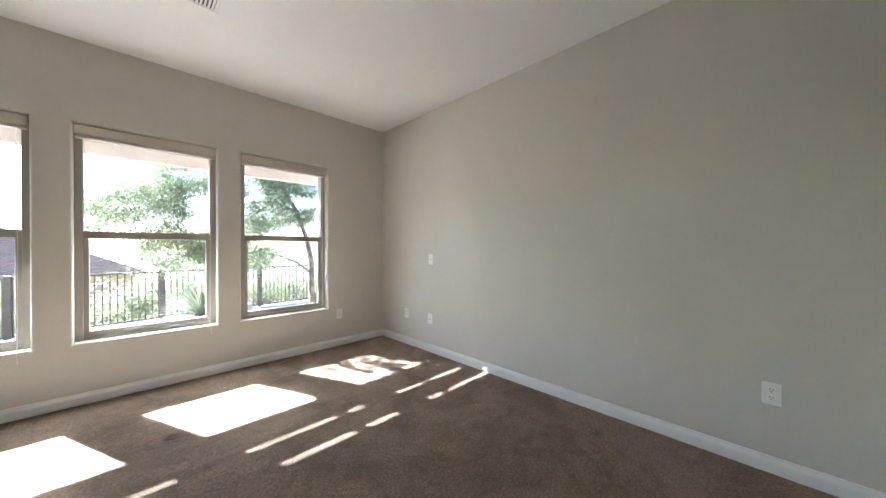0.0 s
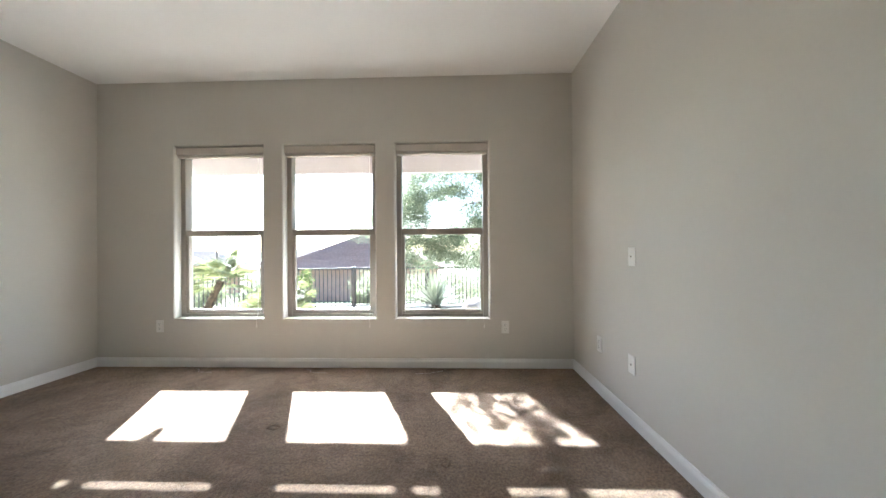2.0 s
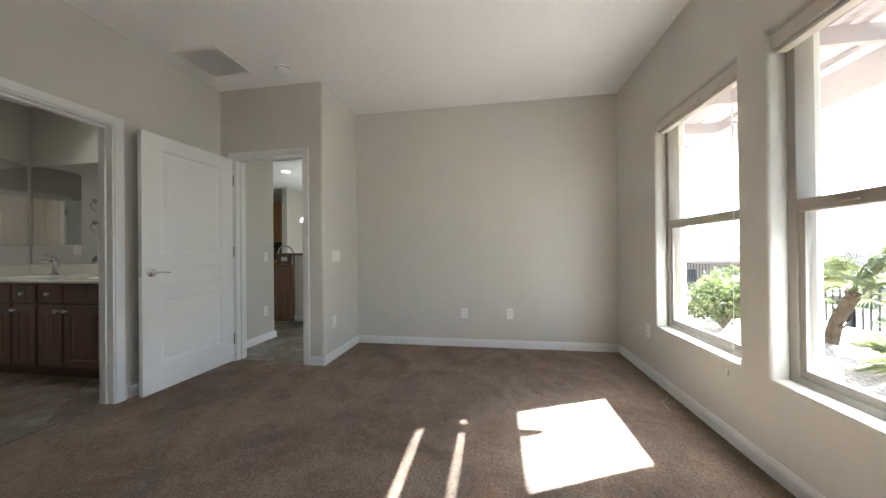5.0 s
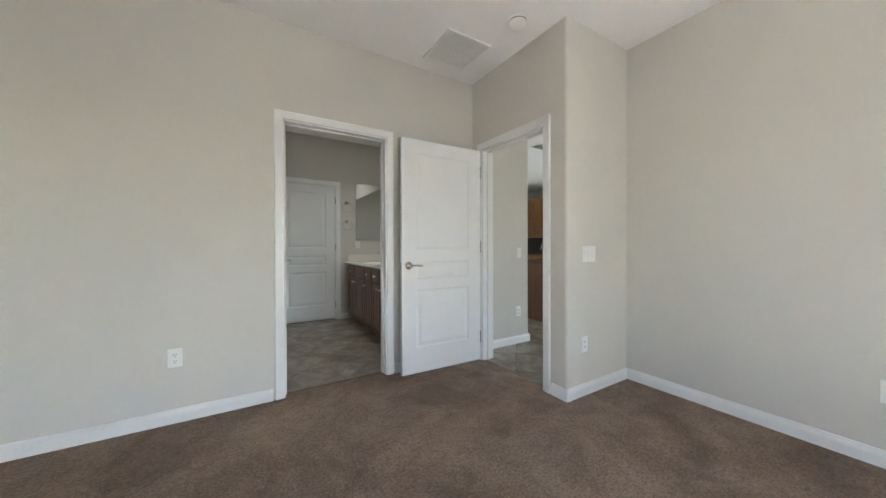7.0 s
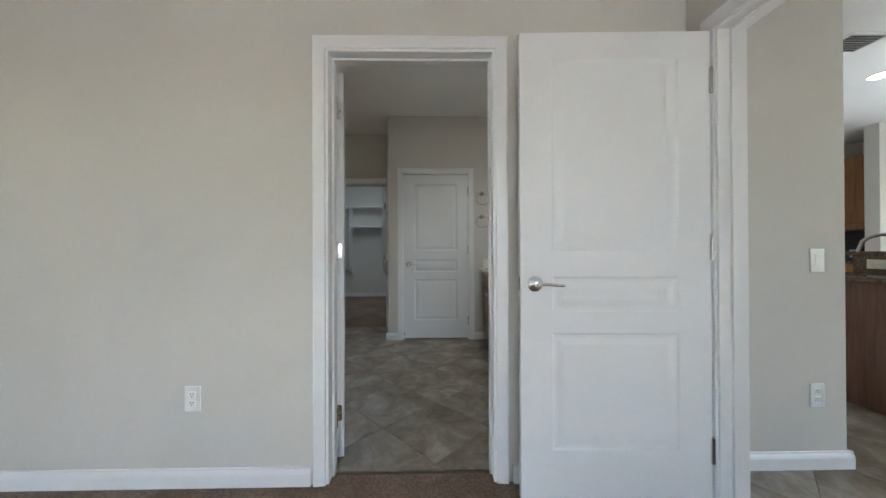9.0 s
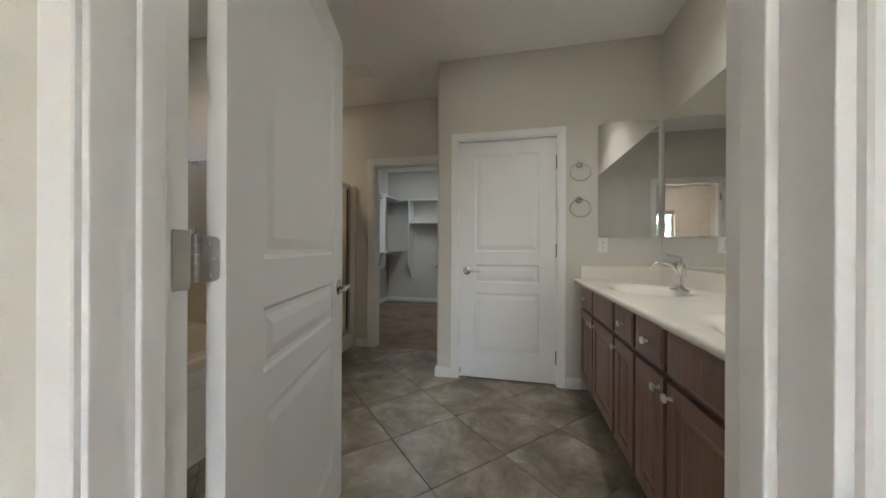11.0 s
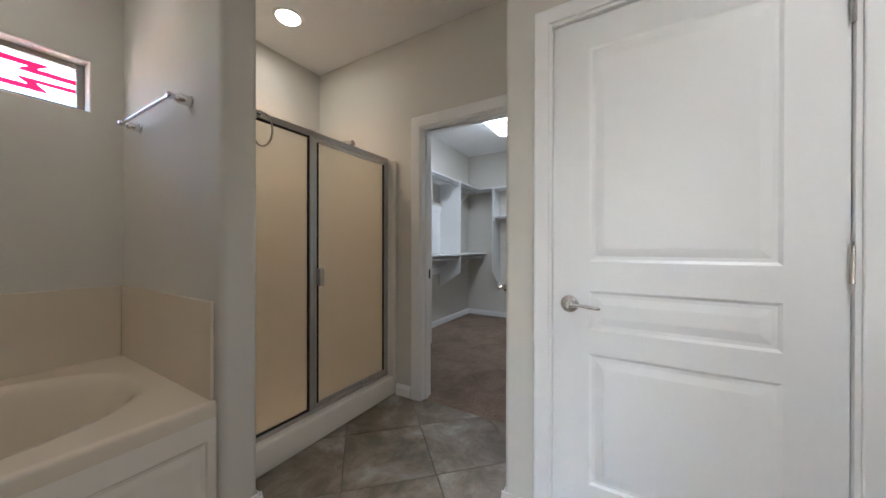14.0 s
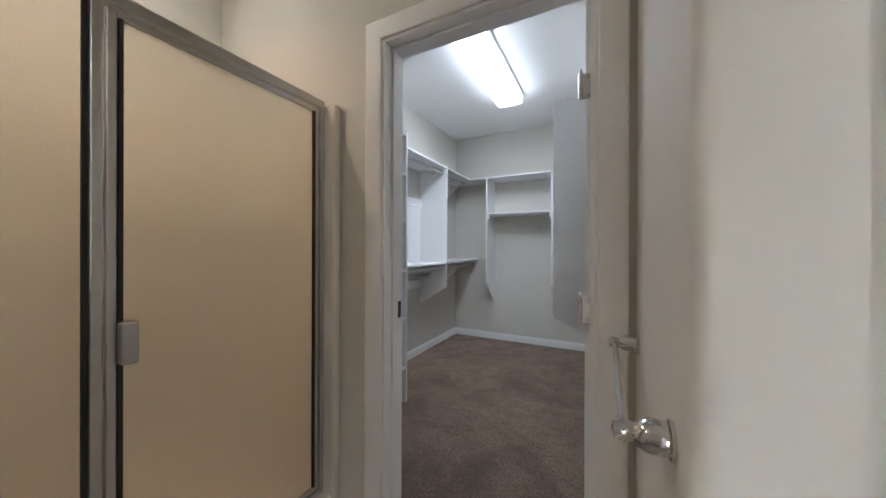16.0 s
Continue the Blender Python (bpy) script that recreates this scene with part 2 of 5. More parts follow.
def revolve(bm, profile, m=Matrix(), n=24):
    """Turns (radius, height) pairs about z."""
    rings = []
    for r, h in profile:
        if r < 1e-5:
            rings.append([bm.verts.new(m @ Vector((0, 0, h)))])
        else:
            rings.append([bm.verts.new(m @ Vector((r * math.cos(6.28318 * i / n), r * math.sin(6.28318 * i / n), h))) for i in range(n)])
    for a, b in zip(rings, rings[1:]):
        for i in range(n):
            j = (i + 1) % n
            q = [a[i % len(a)], a[j % len(a)], b[j % len(b)], b[i % len(b)]]
            q = list(dict.fromkeys(q))
            if len(q) > 2:
                bm.faces.new(q)
    return bm


def tube(bm, pts, radii, n=10, closed=False):
    """A tube along pts; radii: one number or one per point."""
    pts = [Vector(p) for p in pts]
    if isinstance(radii, (int, float)):
        radii = [radii] * len(pts)
    rings, up = [], None
    for i, p in enumerate(pts):
        a = pts[i - 1] if (i or closed) else p
        b = pts[(i + 1) % len(pts)] if (i + 1 < len(pts) or closed) else p
        d = (b - a).normalized()
        if up is None:
            up = d.orthogonal().normalized()
        up = (up - d * up.dot(d)).normalized()
        side = d.cross(up)
        rings.append([bm.verts.new(p + radii[i] * (up * math.cos(6.28318 * k / n) + side * math.sin(6.28318 * k / n))) for k in range(n)])
    pairs = list(zip(rings, rings[1:])) + ([(rings[-1], rings[0])] if closed else [])
    for a, b in pairs:
        for k in range(n):
            bm.faces.new((a[k], a[(k + 1) % n], b[(k + 1) % n], b[k]))
    if not closed:
        bm.faces.new(rings[0][::-1])
        bm.faces.new(rings[-1])
    return bm


def swap(axis, u, w, z):
    """A point of a wall: u along it, w through it."""
    return (u, w, z) if axis == "y" else (w, u, z)


def wall(name, axis, w0, w1, u0, u1, z0, z1, holes=(), rounded=0.0, mat=None, label="", sides=(True, True)):
    """A wall across the axis, from w0 to w1, with openings (u0, u1, z0, z1) right through it."""
    us = sorted({u0, u1, *(h[0] for h in holes), *(h[1] for h in holes)})
    zs = sorted({z0, z1, *(h[2] for h in holes), *(h[3] for h in holes)})
    bm = bmesh.new()
    vs = {}

    def v(i, j, k):
        if (i, j, k) not in vs:
            vs[i, j, k] = bm.verts.new(swap(axis, us[i], (w0, w1)[k], zs[j]))
        return vs[i, j, k]

    def solid(i, j):
        if not (0 <= i < len(us) - 1 and 0 <= j < len(zs) - 1):
            return False
        cu, cz = (us[i] + us[i + 1]) / 2, (zs[j] + zs[j + 1]) / 2
        return not any(h[0] < cu < h[1] and h[2] < cz < h[3] for h in holes)

    for i in range(len(us) - 1):
        for j in range(len(zs) - 1):
            if not solid(i, j):
                continue
            for k in (0, 1):
                bm.faces.new((v(i, j, k), v(i + 1, j, k), v(i + 1, j + 1, k), v(i, j + 1, k)))
            for di, dj, a, b in ((-1, 0, (i, j), (i, j + 1)), (1, 0, (i + 1, j), (i + 1, j + 1)), (0, -1, (i, j), (i + 1, j)), (0, 1, (i, j + 1), (i + 1, j + 1))):
                if not solid(i + di, j + dj):
                    bm.faces.new((v(*a, 0), v(*b, 0), v(*b, 1), v(*a, 1)))
    bmesh.ops.recalc_face_normals(bm, faces=bm.faces)
    if rounded:
        n = 1 if axis == "y" else 0
        ed = []
        for e in bm.edges:
            a, b = e.verts
            if abs(a.co[n] - b.co[n]) > 1e-6 or len(e.link_faces) != 2:
                continue
            if abs(e.link_faces[0].normal.dot(e.link_faces[1].normal)) > 0.5:
                continue
            mid = (a.co + b.co) / 2
            u = mid[1 - n]
            if any(h[0] - 1e-4 <= u <= h[1] + 1e-4 and h[2] - 1e-4 <= mid.z <= h[3] + 1e-4 for h in holes):
                ed.append(e)
        bmesh.ops.bevel(bm, geom=ed, offset=rounded, segments=4, profile=0.5, affect="EDGES")
    ob = obj(name, bm, mat or PAINT, smooth=True)
    return tagged(ob, label or "smooth greige painted plaster wall", "wall", kind="structure")


def extrude_profile(profile, axis, w, sign, u0, u1, z0=0.0):
    """Sweeps a profile of (out from the wall, height) along a wall whose face is at w, standing out by sign."""
    bm = bmesh.new()
    a = [bm.verts.new(swap(axis, u0, w + sign * o, z0 + h)) for o, h in profile]
    b = [bm.verts.new(swap(axis, u1, w + sign * o, z0 + h)) for o, h in profile]
    n = len(profile)
    for i in range(n):
        j = (i + 1) % n
        bm.faces.new((a[i], a[j], b[j], b[i]))
    bm.faces.new(a)
    bm.faces.new(b[::-1])
    bmesh.ops.recalc_face_normals(bm, faces=bm.faces)
    return bm


BASE = [(0.0, 0.0), (0.014, 0.0), (0.014, 0.055), (0.011, 0.066), (0.006, 0.076), (0.006, 0.083), (0.0, 0.086)]


def baseboard(axis, w, sign, u0, u1, z0=0.0):
    return tagged(obj("baseboard", extrude_profile(BASE, axis, w, sign, u0, u1, z0), TRIM),
                  "white painted wooden baseboard along the wall", "baseboard", kind="structure")


# ---- the plan ----
CEILING = 2.72
W, E, N, S = -2.335, 2.200, 3.110, -0.905           # bedroom faces
DW, SWY = -1.570, 0.205                             # doorway wall and the short wall with the switch
T = 0.125                                           # inner wall thickness
BN, BE, BW = S - T, 2.232, -1.505                   # bathroom faces
TY, TX = -3.262, 0.229                              # toilet room: front face, side face
CY = -3.878                                         # closet wall, bathroom side
CN, CS, CE, CW = CY - T, -6.90, 2.18, 0.25          # closet faces
WIN = [(-1.572, -0.708), (-0.512, 0.366), (0.558, 1.428)]
WZ0, WZ1 = 0.455, 2.105
HEAD = 2.032                                        # door openings

# floors
FLOOR_LO = -0.12
floor = tagged(obj("floor", boxes(((W - .1, SWY - 0.02, FLOOR_LO), (E + .1, N + .1, 0.0)), ((DW - 0.042, S - 0.06, FLOOR_LO), (E + .1, SWY - 0.02, 0.0))), CARPET), "brown cut-pile carpet with worn vacuum marks", "carpet", kind="structure")
closet_floor = tagged(obj("floor_closet", boxes(((CW - .1, CS - .1, FLOOR_LO), (CE + .1, CY - 0.03, 0.0))), CARPET), "brown cut-pile carpet in the walk-in closet", "carpet", kind="structure")
bath_floor = tagged(obj("floor_bathroom", boxes(((BW - .1, CY - 0.03, FLOOR_LO), (BE + .1, S - 0.06, -0.006))), GROUT), "grey grout bed under diagonal stone-look tiles", "floor", kind="structure")
hall_floor = tagged(obj("floor_hall", boxes(((-9.5, -6.5, FLOOR_LO), (DW - 0.04, 4.5, -0.006))), GROUT), "grey grout bed under diagonal stone-look tiles", "floor", kind="structure")

# ceilings
tagged(obj("ceiling", boxes(((-9.7, -7.2, CEILING), (E + .3, N + .3, CEILING + 0.15))), CEIL), "flat white textured drywall ceiling", "ceiling", kind="structure")

# bedroom walls
OUT = 0.23
wall("wall_north", "y", N, N + OUT, W - .2, E + .2, FLOOR_LO, CEILING, [(a, b, WZ0, WZ1) for a, b in WIN], 0.02)
wall("wall_east", "x", E, E + OUT, -1.1, N, FLOOR_LO, CEILING)
wall("wall_west", "x", W - OUT, W, SWY - T, N, FLOOR_LO, CEILING)
BD = (-0.665, 0.140)        # bathroom doorway
ED = (-0.755, 0.008)        # entry doorway
wall("wall_south", "y", BN, S, DW - T, E, FLOOR_LO, CEILING, [(*BD, FLOOR_LO, HEAD)])
wall("wall_entry", "x", DW - T, DW, S, SWY - 0.03, FLOOR_LO, CEILING, [(*ED, FLOOR_LO, HEAD)])


def round_post(name, x0, x1, y0, y1, corners, r=0.022, label=""):
    """A full-height block of wall with rounded upright corners."""
    bm = one_box((x0, y0, FLOOR_LO), (x1, y1, CEILING))
    ed = [e for e in bm.edges if abs(e.verts[0].co.z - e.verts[1].co.z) > 1 and
          any(abs(e.verts[0].co.x - cx) < 1e-4 and abs(e.verts[0].co.y - cy) < 1e-4 for cx, cy in corners)]
    bmesh.ops.bevel(bm, geom=ed, offset=r, segments=5, profile=0.5, affect="EDGES")
    return tagged(obj(name, bm, PAINT, smooth=True), label or "greige painted plaster wall with rounded corner", "wall", kind="structure")


round_post("wall_switch", W, DW + 0.0002, SWY - 0.03, SWY, [(DW + 0.0002, SWY)])
wall("wall_hall_north", "y", SWY - T - 0.03, SWY - 0.031, -2.6, DW - T, FLOOR_LO, CEILING)
round_post("wall_hall", -2.425, DW - T, -1.09, -0.965, [(-2.425, -0.965), (-2.425, -1.09)])

# bathroom walls
wall("wall_bath_west", "x", BW - T, BW, TY - 0.8, BN, FLOOR_LO, CEILING)
BWIN = (-2.44, -1.45, 1.855, 2.115)
wall("wall_bath_east", "x", BE, BE + OUT, CS - .1, -1.1, FLOOR_LO, CEILING, [BWIN], 0.012)
TD = (-0.775, 0.052)        # toilet-room doorway
wall("wall_toilet", "y", TY - T, TY, BW, TX - T, FLOOR_LO, CEILING, [(*TD, FLOOR_LO, HEAD)])
round_post("wall_toilet_side", TX - T, TX, CY, TY, [(TX, TY)])
CD = (0.318, 1.105)         # closet doorway
wall("wall_closet", "y", CN, CY, TX - T, BE, FLOOR_LO, CEILING, [(*CD, FLOOR_LO, HEAD)])
PY0, PY1, PX = -2.715, -2.572, 1.130
round_post("wall_tub_partition", PX, BE, PY0, PY1, [(PX, PY0), (PX, PY1)], 0.03, "greige painted partition wall between tub and shower")
# toilet room behind its closed door
wall("wall_toilet_back", "y", CN - 1.0, CN - 0.9, BW - T, CW - 0.11, FLOOR_LO, CEILING)

# closet walls
wall("wall_closet_west", "x", CW - 0.1, CW, CS, CN, FLOOR_LO, CEILING)
wall("wall_closet_south", "y", CS - 0.1, CS, CW - 0.1, BE, FLOOR_LO, CEILING)
wall("wall_closet_east", "x", CE, BE, CS, CN, FLOOR_LO, CEILING)

# great room beyond the hall
wall("wall_kitchen_west", "x", -9.6, -9.5, -6.5, 4.5, FLOOR_LO, CEILING)
wall("wall_kitchen_south", "y", -6.6, -6.5, -9.6, -2.5, FLOOR_LO, CEILING)
# the opening is out of view, added to let daylight reach the hall
wall("wall_great_north", "y", 3.35, 3.45, -9.6, W - OUT, FLOOR_LO, CEILING, [(-8.2, -5.9, 0.4, 2.3)])
wall("wall_kitchen_east", "x", -2.45, -2.425, -6.5, -1.09, FLOOR_LO, CEILING)
wall("wall_kitchen_pier", "y", -3.55, -3.4, -6.9, -6.1, FLOOR_LO, CEILING, label="white painted wall end beside the kitchen cabinets")

# baseboards
baseboard("y", N, -1, W, E)
baseboard("x", E, -1, S, N)
baseboard("x", W, 1, SWY, N)
baseboard("y", SWY, 1, W, DW)
baseboard("x", DW, 1, 0.075, SWY + 0.012)
baseboard("y", S, 1, DW, BD[0] - 0.072)
baseboard("y", S, 1, BD[1] + 0.062, E)
baseboard("y", -0.965, 1, -2.437, DW - T)
baseboard("x", -2.425, -1, -1.09, -0.955)
baseboard("y", TY, 1, TD[1] + 0.045, TX + 0.012)
baseboard("x", TX, 1, CY, TY + 0.012)
baseboard("y", TY, 1, -0.94, TD[0] - 0.055)
baseboard("x", PX, -1, PY0 - 0.012, PY1 + 0.012)
baseboard("y", PY0, -1, PX - 0.012, 1.325)
baseboard("y", PY1, 1, PX - 0.012, 1.165)
baseboard("y", CY, 1, CD[1] + 0.078, 1.318)
baseboard("x", CE, -1, CS, CN)
baseboard("y", CS, 1, CW, CE)
baseboard("x", CW, 1, CS, CN)


# ---- doors ----
def panelled(w, h, t, panels, n_in=((0.010, 0.005), (0.022, 0.0055), (0.050, 0.0015))):
    """A moulded leaf from x 0 to w, y -t/2 to t/2, z 0 to h. panels: (x0, x1, z0, z1)."""
    bm = bmesh.new()
    xs = sorted({0, w, *(p[0] for p in panels), *(p[1] for p in panels)})
    zs = sorted({0, h, *(p[2] for p in panels), *(p[3] for p in panels)})
    for s in (-1, 1):
        y = s * t / 2
        for i in range(len(xs) - 1):
            for j in range(len(zs) - 1):
                a, b, c, d = xs[i], xs[i + 1], zs[j], zs[j + 1]
                ring = [(a, c), (b, c), (b, d), (a, d)]
                q = [bm.verts.new((x, y, z)) for x, z in ring]
                if not any(p[0] - 1e-5 <= a and b <= p[1] + 1e-5 and p[2] - 1e-5 <= c and d <= p[3] + 1e-5 for p in panels):
                    bm.faces.new(q)
                    continue
                for k, (inset, deep) in enumerate(n_in):
                    r2 = [(a + inset, c + inset), (b - inset, c + inset), (b - inset, d - inset), (a + inset, d - inset)]
                    q2 = [bm.verts.new((x, y - s * deep, z)) for x, z in r2]
                    for e in range(4):
                        bm.faces.new((q[e], q[(e + 1) % 4], q2[(e + 1) % 4], q2[e]))
                    q = q2
                bm.faces.new(q)
    for x in (0, w):
        bm.faces.new([bm.verts.new(c) for c in ((x, -t / 2, 0), (x, t / 2, 0), (x, t / 2, h), (x, -t / 2, h))])
    for z in (0, h):
        bm.faces.new([bm.verts.new(c) for c in ((0, -t / 2, z), (w, -t / 2, z), (w, t / 2, z), (0, t / 2, z))])
    bmesh.ops.remove_doubles(bm, verts=bm.verts, dist=1e-5)
    bmesh.ops.recalc_face_normals(bm, faces=bm.faces)
    return bm


def lever(leaf, x, z, side, to):
    """A scrolled lever handle on the leaf's face; side: which face, to: which way it points."""
    m = Matrix.Translation((x, side * 0.0175, z)) @ pose(0, 0, 0, -90 * side, 0, 0)
    bm = revolve(bmesh.new(), [(0.0, 0.0), (0.0325, 0.0), (0.0335, 0.0025), (0.031, 0.005), (0.0265, 0.0055), (0.0255, 0.009), (0.021, 0.0115), (0.0145, 0.0125), (0.0105, 0.016), (0.0085, 0.024),
                               (0.0085, 0.034), (0.0125, 0.038), (0.0135, 0.044), (0.0115, 0.050), (0.0, 0.0515)], m, 28)
    y = side * (0.0175 + 0.043)
    pts = [(x + to * u, y, z + dz) for u, dz in ((0.004, 0.0), (0.014, 0.001), (0.022, 0.002), (0.030, 0.002), (0.046, 0.001), (0.064, -0.001), (0.078, -0.003), (0.088, -0.004), (0.096, -0.004), (0.106, -0.004), (0.112, -0.004))]
    tube(bm, pts, [0.0095, 0.0080, 0.0060, 0.0075, 0.0062, 0.0068, 0.0066, 0.0048, 0.0068, 0.0066, 0.0030], 12)
    return part("door_handle", bm, CHROME, leaf, "polished chrome lever door handle on a round rosette", True)


def hinge(parent, m, plates=True):
    bm = boxes(((-0.001, -0.032, -0.05), (0.0025, 0.032, 0.05)), bevel=0.001) if plates else bmesh.new()
    tube(bm, [(0.004, 0.0, -0.052), (0.004, 0.0, 0.052)], 0.0075, 10)
    revolve(bm, [(0.0, 0.0), (0.005, 0.0), (0.0065, 0.004), (0.0, 0.012)], Matrix.Translation((0.004, 0, 0.052)), 10)
    for y in (-0.02, 0.02) if plates else ():
        for z in (-0.032, 0.0, 0.032):
            revolve(bm, [(0.005, 0.0025), (0.004, 0.0038), (0.0, 0.0042)], Matrix.Translation((0, y, z)) @ pose(0, 0, 0, 0, 90, 0), 8)
    return part("hinge", bm, NICKEL, parent, "satin nickel butt hinge", True, at=m)


CASING = [(0.0, 0.0), (0.008, 0.0), (0.0105, 0.003), (0.0115, 0.012), (0.014, 0.040), (0.0155, 0.056), (0.015, 0.063), (0.012, 0.066), (0.0, 0.066)]


def casing(parent, axis, w, sign, u0, u1, top, width=0.056, skip=()):
    """Mitred moulded trim round an opening, standing out from the wall face w."""
    k = width / 0.066
    for kind in ("left", "right", "head"):
        if kind in skip:
            continue
        bm = bmesh.new()
        rows = []
        for o, d in CASING:
            d *= k
            d -= 0.006
            if kind == "left":
                a, b = (u0 - d, 0.0), (u0 - d, top + d)
            elif kind == "right":
                a, b = (u1 + d, 0.0), (u1 + d, top + d)
            else:
                a, b = (u0 - (0 if "left" in skip else d), top + d), (u1 + (0 if "right" in skip else d), top + d)
            rows.append([bm.verts.new(swap(axis, q[0], w + sign * o, q[1])) for q in (a, b)])
        for i in range(len(rows)):
            r, s = rows[i], rows[(i + 1) % len(rows)]
            bm.faces.new((r[0], s[0], s[1], r[1]))
        bm.faces.new([r[0] for r in rows])
        bm.faces.new([r[1] for r in rows][::-1])
        bmesh.ops.recalc_face_normals(bm, faces=bm.faces)
        part("casing", bm, TRIM, parent)


def jambs(parent, axis, w0, w1, u0, u1, top, stop=None):
    """White lining boards inside an opening, with a door stop at stop (across the wall)."""
    th = 0.018
    for a, b in ((u0 - 0.001, u0 + th), (u1 - th, u1 + 0.001)):
        part("jamb", one_box(swap(axis, a, w0 - 0.001, 0), swap(axis, b, w1 + 0.001, top), 0.0015), TRIM, parent)
    part("jamb", one_box(swap(axis, u0 + th, w0 - 0.001, top - th), swap(axis, u1 - th, w1 + 0.001, top + 0.001), 0.0015), TRIM, parent)
    if stop:
        a, b = stop
        for lo, hi in ((u0 + th, u0 + th + 0.011), (u1 - th - 0.011, u1 - th)):
            part("door_stop", one_box(swap(axis, lo, a, 0), swap(axis, hi, b, top - th), 0.002), TRIM, parent)
        part("door_stop", one_box(swap(axis, u0 + th + 0.011, a, top - th - 0.011), swap(axis, u1 - th - 0.011, b, top - th), 0.002), TRIM, parent)


def door(name, label, leaf_pose, w, h=2.0, knob_z=0.925, lever_to=-1):
    d = thing(name, label, "door", kind="structure")
    mg = 0.135 * w / 0.81
    leaf = part("leaf", panelled(w, h, 0.035, [(mg, w - mg, 1.065, h - 0.115), (mg, w - mg, 0.805, 0.955), (mg, w - mg, 0.215, 0.715)]), DOOR, d, at=leaf_pose)
    lever(leaf, w - 0.062, knob_z, 1, lever_to)
    lever(leaf, w - 0.062, knob_z, -1, lever_to)
    part("latch_plate", one_box((w - 0.001, -0.0125, knob_z - 0.028), (w + 0.0015, 0.0125, knob_z + 0.028), 0.0005), NICKEL, leaf, "nickel latch plate")
    return d, leaf


# bathroom door, swung into the bathroom
bd, bd_leaf = door("door_1", "white three-panel door standing open into the bathroom", pose(0.122, -1.082, 0.012, 0, 0, -74.0), 0.828)
jambs(bd, "y", BN, S, *BD, HEAD, (-0.99, -0.955))
casing(bd, "y", S, 1, *BD, HEAD)
casing(bd, "y", BN, -1, *BD, HEAD)


def leaf_hinge(leaf, z, jamb, lo, hi):
    """A butt hinge seen from its open side: a plate on the leaf's edge, the knuckle, and a plate on the jamb."""
    bm = bmesh.new()
    rim = [(0.027, 0.041), (0.027, -0.041)]
    arc = [radians(15 * k) for k in range(7)]
    rim += [(0.004 - 0.012 * math.sin(a), -0.029 - 0.012 * math.cos(a)) for a in arc]
    rim += [(0.004 - 0.012 * math.cos(a), 0.029 + 0.012 * math.sin(a)) for a in arc]
    f = bm.faces.new([bm.verts.new((-0.0005, y, z + q)) for y, q in rim])
    ex = bmesh.ops.extrude_face_region(bm, geom=[f])
    bmesh.ops.translate(bm, verts=[v for v in ex["geom"] if isinstance(v, bmesh.types.BMVert)], vec=(-0.003, 0, 0))
    bmesh.ops.recalc_face_normals(bm, faces=bm.faces)
    for dy, dz in ((0.010, -0.030), (0.001, 0.0), (0.010, 0.030)):
        revolve(bm, [(0.0052, 0.0), (0.0046, 0.0016), (0.0022, 0.0022), (0.0, 0.0010)], Matrix.Translation((-0.0035, dy, z + dz)) @ pose(0, 0, 0, 0, -90, 0), 12)
    k = (-0.006, 0.033)
    for a, b in ((-0.042, -0.026), (-0.025, -0.009), (-0.008, 0.008), (0.009, 0.025), (0.026, 0.042)):
        tube(bm, [(*k, z + a), (*k, z + b)], 0.0068, 14)
    revolve(bm, [(0.0, 0.018), (0.004, 0.014), (0.0045, 0.009), (0.003, 0.006), (0.006, 0.003), (0.0075, 0.0)], Matrix.Translation((*k, z + 0.042)), 12)
    part("hinge", bm, NICKEL, leaf, "satin nickel butt hinge", True)
    part("hinge_plate", one_box(lo, hi, 0.001), NICKEL, jamb, "satin nickel hinge plate")


for hz in (0.23, 1.07, 1.80):
    leaf_hinge(bd_leaf, hz, bd, (BD[1] - 0.0205, -1.034, hz - 0.038), (BD[1] - 0.0185, -1.004, hz + 0.062))
part("strike_plate", one_box((BD[0] + 0.017, -1.0, 0.90), (BD[0] + 0.0195, -0.975, 0.97)), SLOT, bd, "dark strike plate")

# entry door, folded back along the bathroom wall
ed, ed_leaf = door("door_2", "white three-panel bedroom door standing wide open", pose(-1.548, -0.768, 0.014, 0, 0, -1.6), 0.808)
jambs(ed, "x", DW - T, DW, *ED, HEAD, (DW - 0.085, DW - 0.05))
casing(ed, "x", DW, 1, *ED, HEAD, 0.060)
casing(ed, "x", DW - T, -1, *ED, HEAD, 0.060)
for hz in (0.23, 1.09, 1.80):
    hinge(ed, Matrix.Translation((DW + 0.018, ED[0] + 0.004, hz)) @ pose(0, 0, 0, 0, 0, 45), False)

# toilet-room door, shut
td, td_leaf = door("door_3", "white three-panel toilet-room door, shut", pose(TD[0] + 0.002 + 0.018, TY - 0.032, 0.016, 0, 0, 0), TD[1] - TD[0] - 0.04, 1.994, 0.900)
jambs(td, "y", TY - T, TY, *TD, HEAD, (TY - 0.085, TY - 0.052))
casing(td, "y", TY, 1, *TD, HEAD)
for hz in (0.23, 1.09, 1.80):
    hinge(td, Matrix.Translation((TD[0] + 0.019, TY - 0.010, hz)) @ pose(0, 0, 0, 0, 0, 90), False)
part("door_stop_peg", tube(bmesh.new(), [(TD[1] - 0.03, TY - 0.012, 0.085), (TD[1] - 0.035, TY + 0.05, 0.08)], 0.006, 8), NICKEL, td, "small nickel door stop")

